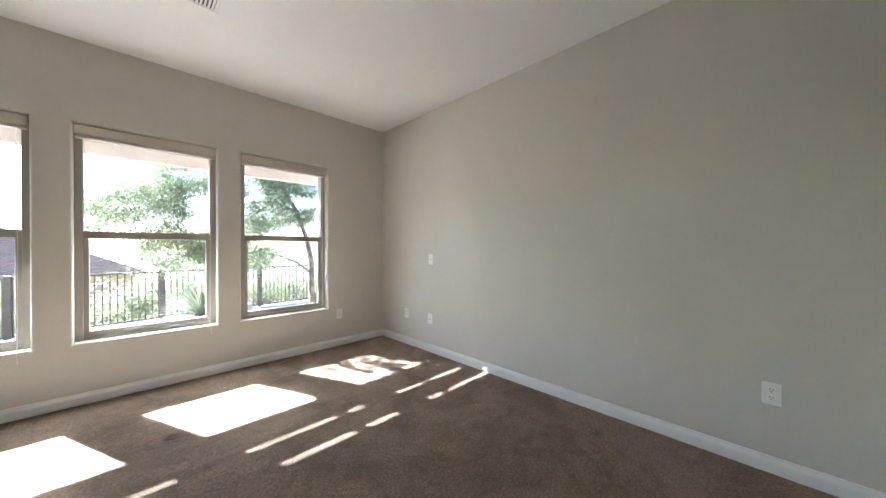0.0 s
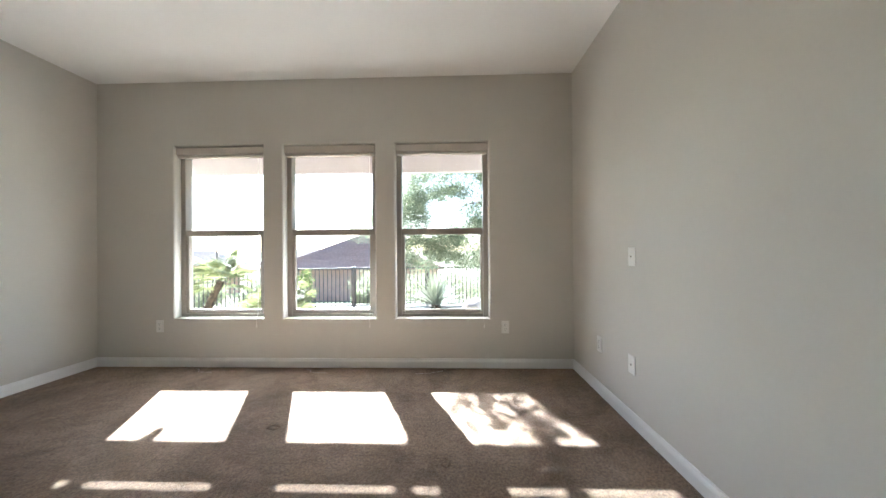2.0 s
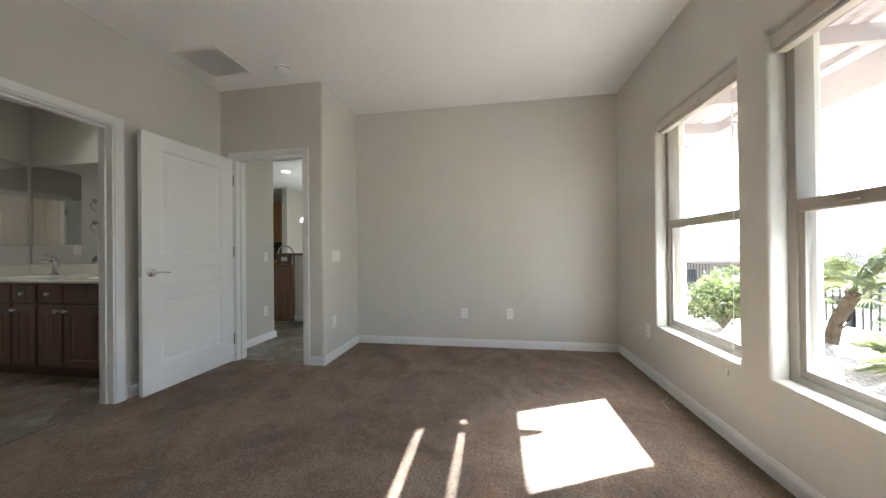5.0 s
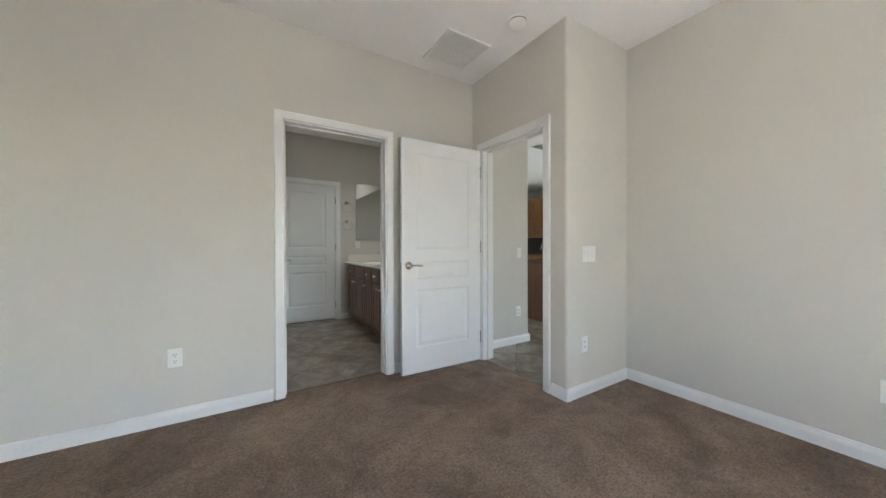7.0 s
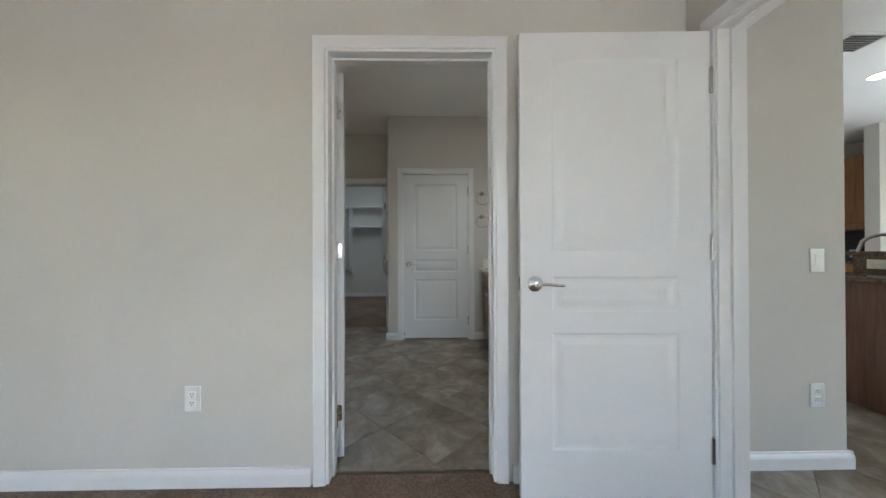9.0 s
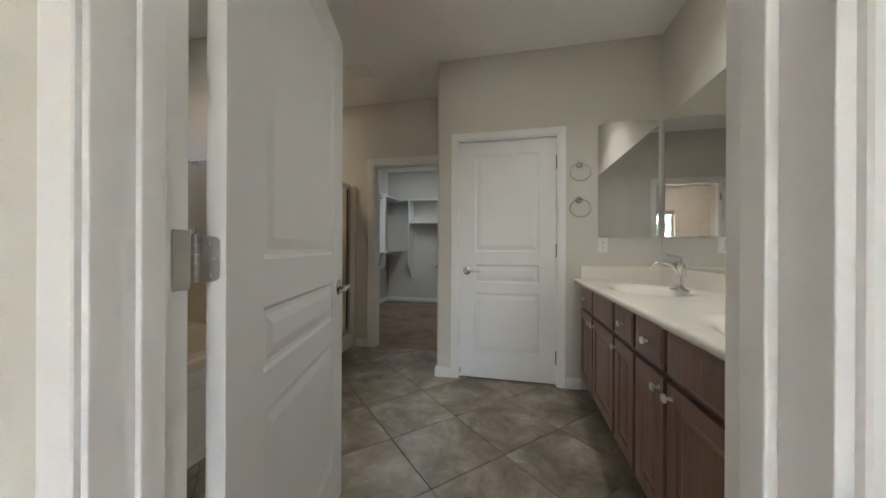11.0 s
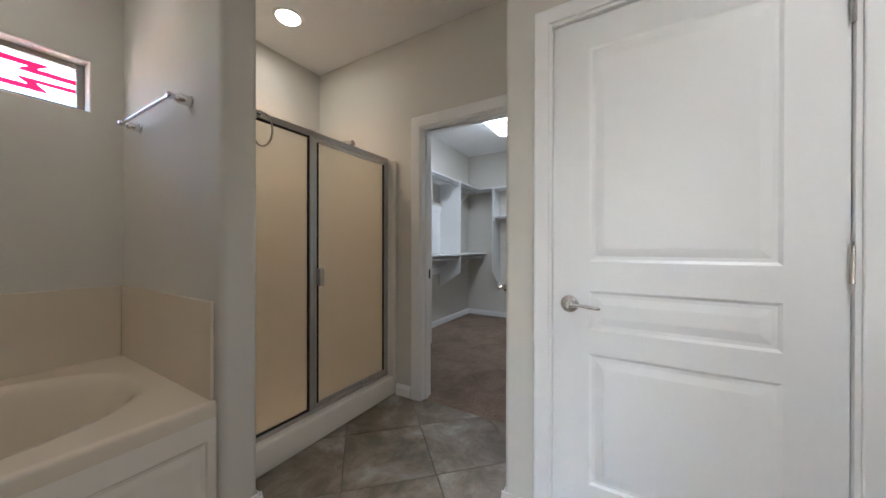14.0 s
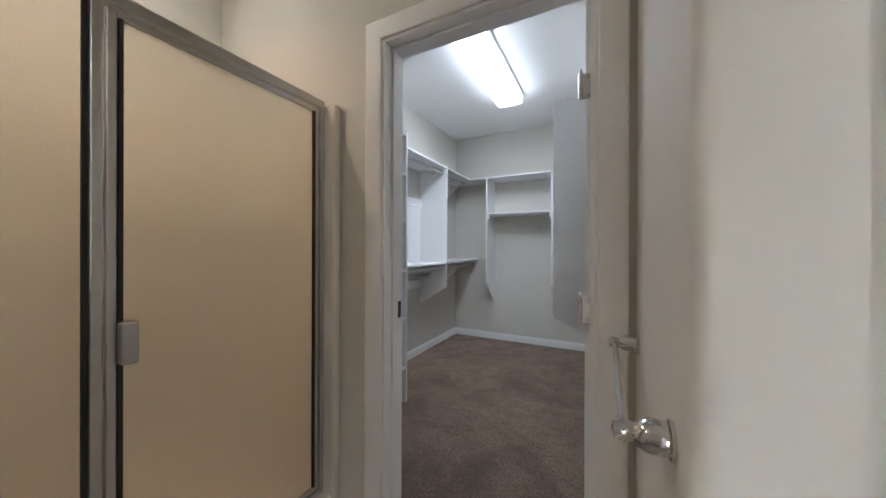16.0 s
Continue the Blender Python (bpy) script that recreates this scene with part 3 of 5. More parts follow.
# closet door, swung into the closet
cd, cd_leaf = door("door_4", "white three-panel closet door standing open into the closet", pose(0.347, CN - 0.010, 0.012, 0, 0, -88.5), 0.765)
jambs(cd, "y", CN, CY, *CD, HEAD, (CN + 0.045, CN + 0.08))
casing(cd, "y", CY, 1, *CD, HEAD, 0.076)
casing(cd, "y", CN, -1, *CD, HEAD, 0.066)
for hz in (0.23, 0.98, 1.72):
    leaf_hinge(cd_leaf, hz, cd, (CD[0] + 0.0185, CN + 0.004, hz - 0.038), (CD[0] + 0.0205, CN + 0.034, hz + 0.062))
part("strike_plate", one_box((CD[1] - 0.0195, CN + 0.01, 0.90), (CD[1] - 0.0175, CN + 0.035, 0.97)), SLOT, cd, "dark strike plate")


# ---- windows ----
def window(name, x0, x1):
    """A single-hung window with a raised blind, in its opening of the north wall."""
    win = thing(name, "almond vinyl single-hung window with clear panes", "window", kind="structure")
    y0, y1 = N + 0.078, N + 0.158
    z0, z1, f = WZ0, WZ1, 0.045
    mid = 1.245
    for lo, hi in (((x0, y0, z0), (x0 + f, y1, z1)), ((x1 - f, y0, z0), (x1, y1, z1)),
                   ((x0 + f, y0, z1 - f), (x1 - f, y1, z1)), ((x0 + f, y0, z0), (x1 - f, y1, z0 + 0.035))):
        part("window_frame", one_box(lo, hi, 0.004), VINYL, win)
    a, b = x0 + f, x1 - f
    s = 0.030
    # upper pane sits outside, lower sash inside
    part("meeting_rail", one_box((a, y0 + 0.004, mid), (b, y0 + 0.060, mid + 0.058), 0.005), VINYL, win)
    part("sash_latch", one_box(((a + b) / 2 - 0.2, y0 - 0.008, mid + 0.02), ((a + b) / 2 - 0.14, y0 + 0.006, mid + 0.032), 0.003), VINYL, win)
    for lo, hi in (((a, y0 + 0.008, z0 + 0.035), (a + s, y0 + 0.038, mid)), ((b - s, y0 + 0.008, z0 + 0.035), (b, y0 + 0.038, mid)),
                   ((a + s, y0 + 0.008, z0 + 0.035), (b - s, y0 + 0.038, z0 + 0.074))):
        part("sash_rail", one_box(lo, hi, 0.004), VINYL, win)
    p = part("pane", one_box((a + s - 0.004, y0 + 0.020, z0 + 0.070), (b - s + 0.004, y0 + 0.024, mid + 0.004)), PANE, win)
    q = part("pane", one_box((a - 0.004, y0 + 0.046, mid + 0.05), (b + 0.004, y0 + 0.050, z1 - f + 0.004)), PANE, win)
    p.visible_shadow = q.visible_shadow = False
    part("window_sill", one_box((x0 + 0.003, N - 0.004, z0 - 0.014), (x1 - 0.003, y0, z0 + 0.004), 0.005), PAINT, win, "greige plastered window sill")
    # raised blind
    bl = thing("window_blind", "cream mini blind raised to the top of the window", "blind", group="bedroom window blinds")
    part("headrail", one_box((x0 + 0.006, N + 0.028, z1 - 0.052), (x1 - 0.006, N + 0.080, z1 - 0.006), 0.004), BLIND, bl)
    bm = bmesh.new()
    for i in range(9):
        zz = z1 - 0.056 - 0.0032 * i
        box(bm, (x0 + 0.010, N + 0.032, zz - 0.0014), (x1 - 0.010, N + 0.078, zz))
    tagged(part("slat_stack", bm, BLIND, bl, "stacked cream blind slats"), kind="stuff")
    part("bottom_rail", one_box((x0 + 0.008, N + 0.030, z1 - 0.101), (x1 - 0.008, N + 0.080, z1 - 0.085), 0.003), BLIND, bl)
    part("valance", one_box((x0 + 0.004, N + 0.016, z1 - 0.078), (x1 - 0.004, N + 0.026, z1 - 0.012), 0.003), BLIND, bl)
    cx = x1 - 0.055
    cb = tube(bmesh.new(), [(cx, N + 0.022, z1 - 0.07), (cx + 0.002, N + 0.020, 1.2), (cx, N + 0.012, 0.50), (cx, N - 0.016, 0.455), (cx + 0.003, N - 0.020, 0.40)], 0.0016, 6)
    revolve(cb, [(0.0, 0.0), (0.006, 0.004), (0.004, 0.03), (0.0, 0.032)], Matrix.Translation((cx + 0.003, N - 0.020, 0.375)), 8)
    part("pull_cord", cb, CORD, bl, "thin white pull cord with tassel")
    return win


for i, (a, b) in enumerate(WIN):
    window("window_%d" % (i + 1), a, b)

# small leaded window over the tub
lw = thing("window_4", "small stained-glass window with red and white geometric panes", "window", kind="structure")
RED, CLEAR, AMBER = glass("ruby_glass", 0.25, (0.42, 0.004, 0.015)), glass("milky_glass", 0.5, (0.95, 0.95, 0.92)), glass("amber_glass", 0.3, (0.85, 0.5, 0.18))
gx, (y0, y1, z0, z1) = BE + 0.10, BWIN
for lo, hi in (((gx - .015, y0, z0), (gx + .03, y0 + .03, z1)), ((gx - .015, y1 - .03, z0), (gx + .03, y1, z1)),
               ((gx - .015, y0 + .03, z0), (gx + .03, y1 - .03, z0 + .03)), ((gx - .015, y0 + .03, z1 - .03), (gx + .03, y1 - .03, z1))):
    part("window_frame", one_box(lo, hi, 0.004), VINYL, lw)
ga, gb, ha, hb = y0 + .03, y1 - .03, z0 + .03, z1 - .03
gm = (ga + gb) / 2


def flat_pane(pts, x, mat):
    """A cut piece of glass; pts run along the window (metres) and up it (share of its height)."""
    bm = bmesh.new()
    f = bm.faces.new([bm.verts.new((x, u, ha + (hb - ha) * v)) for u, v in pts])
    r = bmesh.ops.extrude_face_region(bm, geom=[f])
    bmesh.ops.translate(bm, verts=[v for v in r["geom"] if isinstance(v, bmesh.types.BMVert)], vec=(0.004, 0, 0))
    bmesh.ops.recalc_face_normals(bm, faces=bm.faces)
    p = part("pane", bm, mat, lw)
    p.visible_shadow = mat is CLEAR


flat_pane(((ga, 0.0), (gb, 0.0), (gb, 1.0), (ga, 1.0)), gx, CLEAR)
reach = (gb - ga) / 4
for centre in (gm - reach, gm + reach):
    for k in (1, -1):
        bolt = ((-0.62, 0.85), (0.62, 0.84), (0.43, 0.65), (1.0, 0.65), (1.0, 0.54), (0.16, 0.57), (0.33, 0.72), (-0.33, 0.73), (-0.16, 0.58), (-1.0, 0.575), (-1.0, 0.70), (-0.45, 0.70))
        flat_pane([(centre + k * u * reach * 0.995, 0.5 + k * (v - 0.5)) for u, v in bolt], gx - 0.006, RED)
        part("lead_came", tube(bmesh.new(), [(gx - 0.003, centre - 0.05, ha + (hb - ha) * (0.5 - 0.24 * k)), (gx - 0.003, centre + 0.05, ha + (hb - ha) * (0.5 + 0.24 * k))], 0.0018, 6), IRON, lw, "dark lead strip")
for v in (0.14, 0.86):
    part("lead_came", tube(bmesh.new(), [(gx - 0.002, ga, ha + (hb - ha) * v), (gx - 0.002, gb, ha + (hb - ha) * v)], 0.0018, 6), IRON, lw, "dark lead strip")
for u in (ga + 0.004, gb - 0.004):
    flat_pane(((u - 0.012, 0.47), (u + 0.012, 0.47), (u + 0.012, 0.53), (u - 0.012, 0.53)), gx - 0.006, AMBER)


# ---- lamps, both the place's own and added ones ----
def area(name, at, size, power, colour, size_y=None, aim=(0, 0, -1), spread=math.pi):
    d = bpy.data.lights.new(name, "AREA")
    d.shape, d.size = ("RECTANGLE", size) if size_y else ("DISK", size)
    if size_y:
        d.size_y = size_y
    d.energy, d.color, d.spread = power, colour, spread
    ob = new(name, d)
    ob.matrix_world = look(at, Vector(at) + Vector(aim))
    return ob


BULB = glowing("warm_lamp_lens", (1.0, 0.86, 0.66), 1.5)
TUBE = glowing("cool_fluorescent_lens", (0.98, 1.0, 0.99), 0.13)


def can_light(x, y, power, colour=(1.0, 0.82, 0.58), beam=155, label="round recessed ceiling light with white trim, switched on"):
    c = thing("recessed_light", label, "light", Matrix.Translation((x, y, CEILING)), "recessed ceiling lights")
    bm = revolve(bmesh.new(), [(0.075, -0.001), (0.098, -0.004), (0.100, -0.008), (0.092, -0.012), (0.078, -0.010), (0.074, -0.004)], n=32)
    part("trim_ring", bm, PLATE, c, "white trim ring", True)
    part("lens", revolve(bmesh.new(), [(0.0, -0.014), (0.04, -0.012), (0.074, -0.005), (0.075, -0.001)], n=28), BULB, c, "glowing lens", True)
    area("lamp", (x, y, CEILING - 0.03), 0.14, power, colour, spread=radians(beam))
    return c


can_light(1.79, -3.28, 0.052, (1.0, 0.58, 0.28), 112)
# unseen vanity light, added at a guessed spot to fill the bathroom
can_light(-0.98, -2.14, 0.18, (1.0, 0.92, 0.82), 124)
# unseen ceiling light over the tub, added to warm its walls
can_light(1.72, -1.80, 0.007, (1.0, 0.58, 0.28), 112)
can_light(-4.56, -2.32, 0.16, (1.0, 0.93, 0.84))

# closet fluorescent
fl = thing("fluorescent_light", "long white ceiling fluorescent box light, switched on", "light")
LX0, LX1, LY0, LY1 = 1.03, 1.265, -5.97, -4.75
part("housing", one_box((LX0 - .012, LY0 - .012, CEILING - 0.03), (LX1 + .012, LY1 + .012, CEILING - 0.001), 0.004), PLATE, fl)
part("diffuser", one_box((LX0, LY0, CEILING - 0.105), (LX1, LY1, CEILING - 0.03), 0.02, 3), TUBE, fl, "glowing acrylic diffuser")
area("lamp", ((LX0 + LX1) / 2, (LY0 + LY1) / 2, CEILING - 0.115), LX1 - LX0, 0.175, (1.0, 0.99, 0.97), LY1 - LY0)


# ---- ceiling fittings ----
def grille(name, label, category, x0, x1, y0, y1, n, along="y", tilt=-35):
    g = thing(name, label, category, Matrix.Translation(((x0 + x1) / 2, (y0 + y1) / 2, CEILING)))
    a, b, z = (x1 - x0) / 2, (y1 - y0) / 2, -0.001
    f = 0.022
    for lo, hi in (((-a, -b, -0.012), (a, -b + f, z)), ((-a, b - f, -0.012), (a, b, z)), ((-a, -b + f, -0.012), (-a + f, b - f, z)), ((a - f, -b + f, -0.012), (a, b - f, z))):
        part("grille_frame", one_box(lo, hi, 0.003), PLATE, g)
    part("backing", one_box((-a + f, -b + f, -0.003), (a - f, b - f, z)), SLOT if n < 14 else plain("filter_grey", (0.74, 0.73, 0.70), 0.9), g, "dark duct behind the slats")
    for i in range(n):
        k = (i + 0.5) / n
        if along == "y":
            x = -a + f + (2 * a - 2 * f) * k
            m = Matrix.Translation((x, 0, -0.007)) @ pose(0, 0, 0, 0, 14, 0)
            part("slat", one_box((-0.3 * (2 * a - 2 * f) / n, -b + f, -0.001), (0.3 * (2 * a - 2 * f) / n, b - f, 0.001)), PLATE, g, at=m)
        else:
            y = -b + f + (2 * b - 2 * f) * k
            m = Matrix.Translation((0, y, -0.007)) @ pose(0, 0, 0, tilt, 0, 0)
            part("slat", one_box((-a + f, -0.3 * (2 * b - 2 * f) / n, -0.001), (a - f, 0.3 * (2 * b - 2 * f) / n, 0.001)), PLATE, g, at=m)
    return g


grille("return_air_grille", "white louvred return-air grille in the ceiling", "vent", -1.33, -0.925, -0.75, -0.325, 26)
grille("ceiling_register", "white slatted supply register in the ceiling", "vent", -0.02, 0.205, 1.86, 2.06, 9)
grille("exhaust_fan_cover", "white slatted exhaust fan cover in the ceiling", "vent", 0.85, 1.06, -3.35, -3.145, 11, "x", 16)
grille("hall_register", "white slatted supply register in the ceiling", "vent", -3.85, -3.52, -2.0, -1.74, 8, "x")
sd = thing("smoke_detector", "round white smoke detector on the ceiling", "detector", Matrix.Translation((-1.305, -0.008, CEILING)))
part("base", revolve(bmesh.new(), [(0.0, -0.001), (0.068, -0.001), (0.068, -0.010), (0.062, -0.012)], n=32), PLATE, sd, smooth=True)
part("cover", revolve(bmesh.new(), [(0.062, -0.012), (0.060, -0.030), (0.048, -0.040), (0.0, -0.042)], n=32), PLATE, sd, smooth=True)
part("vent_ring", revolve(bmesh.new(), [(0.0625, -0.016), (0.063, -0.018), (0.0625, -0.021)], n=32), SLOT, sd, "dark vent slots")


# ---- plates on the walls ----
def wall_pose(axis, w, sign, u, z):
    """The pose of a plate whose local -y points out of the wall."""
    turn = {("y", -1): 0, ("y", 1): 180, ("x", -1): 270, ("x", 1): 90}[axis, sign]
    return pose(*swap(axis, u, w, z), 0, 0, turn)


def outlet(m):
    o = thing("wall_outlet", "white duplex power outlet with cover plate", "outlet", m, "wall outlets")
    part("cover_plate", one_box((-0.036, -0.006, -0.058), (0.036, 0.0, 0.058), 0.003), PLATE, o)
    for dz in (-0.02, 0.02):
        r = part("receptacle", one_box((-0.016, -0.0085, dz - 0.0145), (0.016, -0.005, dz + 0.0145), 0.004), PLATE, o)
        bm = bmesh.new()
        for dx in (-0.006, 0.006):
            box(bm, (dx - 0.0012, -0.0092, dz - 0.001), (dx + 0.0012, -0.0083, dz + 0.008))
        box(bm, (-0.0025, -0.0092, dz - 0.0105), (0.0025, -0.0083, dz - 0.006))
        part("slots", bm, SLOT, r, "dark plug slots")
    return o


def blank_plate(m, label="white blank cable cover plate"):
    o = thing("cover_plate", label, "plate", m)
    part("plate", one_box((-0.036, -0.006, -0.058), (0.036, 0.0, 0.058), 0.003), PLATE, o)
    bm = revolve(bmesh.new(), [(0.006, 0), (0.006, 0.005), (0.0, 0.006)], Matrix.Translation((0, -0.006, 0)) @ pose(0, 0, 0, 90, 0, 0), 10)
    part("jack", bm, NICKEL, o, "small metal cable jack")
    return o


def switch(m, gangs=1):
    o = thing("light_switch", "white rocker light switch plate" if gangs == 1 else "white three-gang rocker light switch plate", "switch", m, "light switches")
    w = 0.036 + 0.023 * (gangs - 1)
    part("cover_plate", one_box((-w, -0.006, -0.058), (w, 0.0, 0.058), 0.003), PLATE, o)
    for i in range(gangs):
        x = 0.046 * (i - (gangs - 1) / 2)
        part("rocker", one_box((x - 0.016, -0.010, -0.033), (x + 0.016, -0.005, 0.033), 0.003), PLATE, o, at=pose(0, 0, 0, 3, 0, 0))
    return o


for axis, w, sign, u, z in (("x", E, -1, -0.50, 0.415), ("x", E, -1, 2.60, 0.375), ("y", N, -1, 1.572, 0.378), ("y", N, -1, -1.71, 0.385),
                            ("x", W, 1, 1.48, 0.376), ("x", W, 1, 1.986, 0.376), ("y", S, 1, 0.742, 0.405), ("y", SWY, 1, -1.765, 0.375),
                            ("y", -0.965, 1, -2.26, 0.362)):
    outlet(wall_pose(axis, w, sign, u, z))
blank_plate(wall_pose("x", E, -1, 2.17, 0.375))
blank_plate(wall_pose("x", E, -1, 2.16, 1.045), "white blank cover plate at mid height")
switch(wall_pose("y", SWY, 1, -1.815, 1.04), 3)
switch(wall_pose("y", -0.965, 1, -2.265, 1.027))
ov = outlet(wall_pose("y", TY, 1, -1.095, 1.137))

# marks in the carpet left by furniture feet
for i, (x, y) in enumerate(((-0.02, 2.10), (1.98, 2.06), (1.05, 1.80))):
    bm = bmesh.new()
    pts = [(0.035 * math.cos(a) * (1.2 if k % 2 else 0.8), 0.022 * math.sin(a), 0.002) for k, a in enumerate([6.283 * q / 9 for q in range(9)])]
    tube(bm, pts, 0.0045, 6, True)
    tagged(obj("carpet_snag", bm, CARPET, at=pose(x, y, 0, 0, 0, 40 * i)), "small pulled loop of brown carpet yarn", "snag")
# loose cords lying below the windows
for x, s in ((-0.28, 1), (1.02, -1), (-1.32, 1)):
    pts = [(x + 0.05 * s * k + 0.02 * math.sin(2.1 * k), N - 0.05 - 0.03 * k * (1 + 0.3 * math.sin(k)), 0.003) for k in range(6)]
    tagged(obj("loose_cord", tube(bmesh.new(), pts, 0.0011, 6), CORD), "thin white cord lying on the carpet", "cord")


# ---- bathroom ----
# vanity cabinets
VX0, VX1 = BW + 0.003, -0.955
UNITS = [(-3.255, -2.885, True, 1), (-2.882, -2.432, False, -1), (-2.429, -2.145, True, -1), (-2.142, -1.858, True, 1), (-1.855, -1.405, False, -1), (-1.402, -1.035, True, -1)]


for y0, y1, drawer, side in UNITS:
    cab = thing("vanity_cabinet", "dark walnut-stained vanity cabinet with raised panel door" + (" and drawer" if drawer else " and false drawer front"), "cabinet", Matrix.Translation((VX1, 0, 0)), "bathroom vanity cabinets")
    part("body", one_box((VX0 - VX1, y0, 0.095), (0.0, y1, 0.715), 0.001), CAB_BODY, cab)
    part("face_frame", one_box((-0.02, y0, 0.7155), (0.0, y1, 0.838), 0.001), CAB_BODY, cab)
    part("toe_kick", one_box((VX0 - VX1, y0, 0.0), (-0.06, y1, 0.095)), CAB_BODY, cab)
    g, turn = 0.014, pose(0.0095, 0, 0, 0, 0, 90)
    w = y1 - y0 - 2 * g
    dr = part("drawer" if drawer else "drawer_front", panelled(w, 0.150, 0.018, [(0.006, w - 0.006, 0.006, 0.144)], ((0.010, -0.003), (0.012, -0.003), (0.014, -0.003))), CABINET, cab, at=Matrix.Translation((0, y0 + g, 0.668)) @ turn)
    if drawer:
        part("knob", revolve(bmesh.new(), [(0.0, 0.0), (0.009, 0.0), (0.0085, 0.004), (0.006, 0.010), (0.007, 0.016), (0.0155, 0.020), (0.0165, 0.025), (0.013, 0.030), (0.0, 0.032)], pose(w / 2, -0.0085, 0.075, 90, 0, 0), 18), CERAMIC, dr, "white ceramic knob", True)
    dh = 0.525
    dor = part("door", panelled(w, dh, 0.019, [(0.058, w - 0.058, 0.058, dh - 0.058)], ((0.008, 0.006), (0.022, 0.007), (0.040, 0.002))), CABINET, cab, at=Matrix.Translation((0, y0 + g, 0.118)) @ turn)
    kx = w - 0.03 if side > 0 else 0.03
    part("knob", revolve(bmesh.new(), [(0.0, 0.0), (0.009, 0.0), (0.0085, 0.004), (0.006, 0.010), (0.007, 0.016), (0.0155, 0.020), (0.0165, 0.025), (0.013, 0.030), (0.0, 0.032)], pose(kx, -0.0095, dh - 0.045, 90, 0, 0), 18), CERAMIC, dor, "white ceramic knob", True)

# countertop with two moulded basins
SINKS = [(-1.185, -2.655), (-1.185, -1.63)]
CT = 0.872


def counter_mesh():
    bm = bmesh.new()
    xs = list(np.linspace(BW + 0.002, -0.915, 46)) + [-0.905, -0.897, -0.892, -0.890, -0.890, -0.892, -0.898, -0.910, -0.93]
    drop = [0.0] * 46 + [0.0005, 0.003, 0.007, 0.013, 0.020, 0.027, 0.032, 0.034, 0.034]
    ys = np.linspace(TY + 0.002, BN - 0.002, 140)
    rows = []
    for y in ys:
        row = []
        for x, d in zip(xs, drop):
            z = CT - d
            for sx, sy in SINKS:
                r = math.hypot((x - sx) / 0.175, (y - sy) / 0.235)
                if r < 1.25:
                    k = min(1.0, max(0.0, (1.12 - r) / 0.62))
                    z -= 0.135 * (k * k * (3 - 2 * k)) + 0.004 * max(0.0, min(1.0, (1.22 - r) / 0.1))
            row.append(bm.verts.new((x, y, z)))
        rows.append(row)
    for a, b in zip(rows, rows[1:]):
        for i in range(len(a) - 1):
            bm.faces.new((a[i], b[i], b[i + 1], a[i + 1]))
    bmesh.ops.recalc_face_normals(bm, faces=bm.faces)
    return bm


top = thing("vanity_countertop", "glossy cream cultured-marble countertop with two moulded basins", "countertop")
part("top", counter_mesh(), MARBLE, top, smooth="all")
part("backsplash", one_box((BW + 0.002, TY + 0.024, CT - 0.002), (BW + 0.022, BN - 0.002, CT + 0.105), 0.004), MARBLE, top)
part("side_splash", one_box((BW + 0.002, TY + 0.002, CT - 0.002), (-0.935, TY + 0.022, CT + 0.105), 0.004), MARBLE, top)
for sx, sy in SINKS:
    part("drain", revolve(bmesh.new(), [(0.0, 0.004), (0.018, 0.004), (0.024, 0.002), (0.026, 0.0)], Matrix.Translation((sx, sy, CT - 0.137)), 18), CHROME, top, "chrome basin drain", True)
    fa = thing("basin_faucet", "polished chrome single-lever basin faucet with curved spout", "faucet", Matrix.Translation((BW + 0.175, sy + 0.03, CT)) @ Matrix.Diagonal((1.18, 1.18, 1.22, 1)), "basin faucets")
    part("base_plate", revolve(bmesh.new(), [(0.0, 0.0), (0.036, 0.0), (0.036, 0.004), (0.032, 0.009), (0.024, 0.012), (0.0, 0.013)], Matrix.Diagonal((0.8, 2.1, 1, 1)), 32), CHROME, fa, smooth=True)
    part("body", revolve(bmesh.new(), [(0.0, 0.010), (0.026, 0.011), (0.0205, 0.018), (0.0165, 0.032), (0.0145, 0.058), (0.0150, 0.088), (0.0195, 0.104), (0.0205, 0.108), (0.0205, 0.122), (0.0225, 0.124), (0.0225, 0.128), (0.0165, 0.132), (0.0130, 0.140), (0.0130, 0.146), (0.009, 0.152), (0.0, 0.153)], n=26), CHROME, fa, smooth=True)
    sp = [(0.008, 0, 0.086), (0.018, 0, 0.104), (0.034, 0, 0.120), (0.056, 0, 0.129), (0.080, 0, 0.130), (0.102, 0, 0.123), (0.118, 0, 0.111), (0.123, 0, 0.102)]
    part("spout", tube(bmesh.new(), sp, [0.0125, 0.0115, 0.0105, 0.0095, 0.009, 0.009, 0.0095, 0.010], 14), CHROME, fa, smooth=True)
    lv = [(0.0, 0, 0.150), (0.010, 0, 0.155), (0.024, 0, 0.157), (0.040, 0, 0.160), (0.056, 0, 0.164), (0.070, 0, 0.168), (0.078, 0, 0.169)]
    part("lever", tube(bmesh.new(), lv, [0.009, 0.0065, 0.0045, 0.0052, 0.0068, 0.006, 0.003], 12), CHROME, fa, smooth=True)
    part("pull_rod", tube(bmesh.new(), [(-0.024, 0, 0.06), (-0.028, 0, 0.105), (-0.028, 0, 0.12)], [0.0025, 0.0025, 0.006], 8), CHROME, fa, smooth=True)

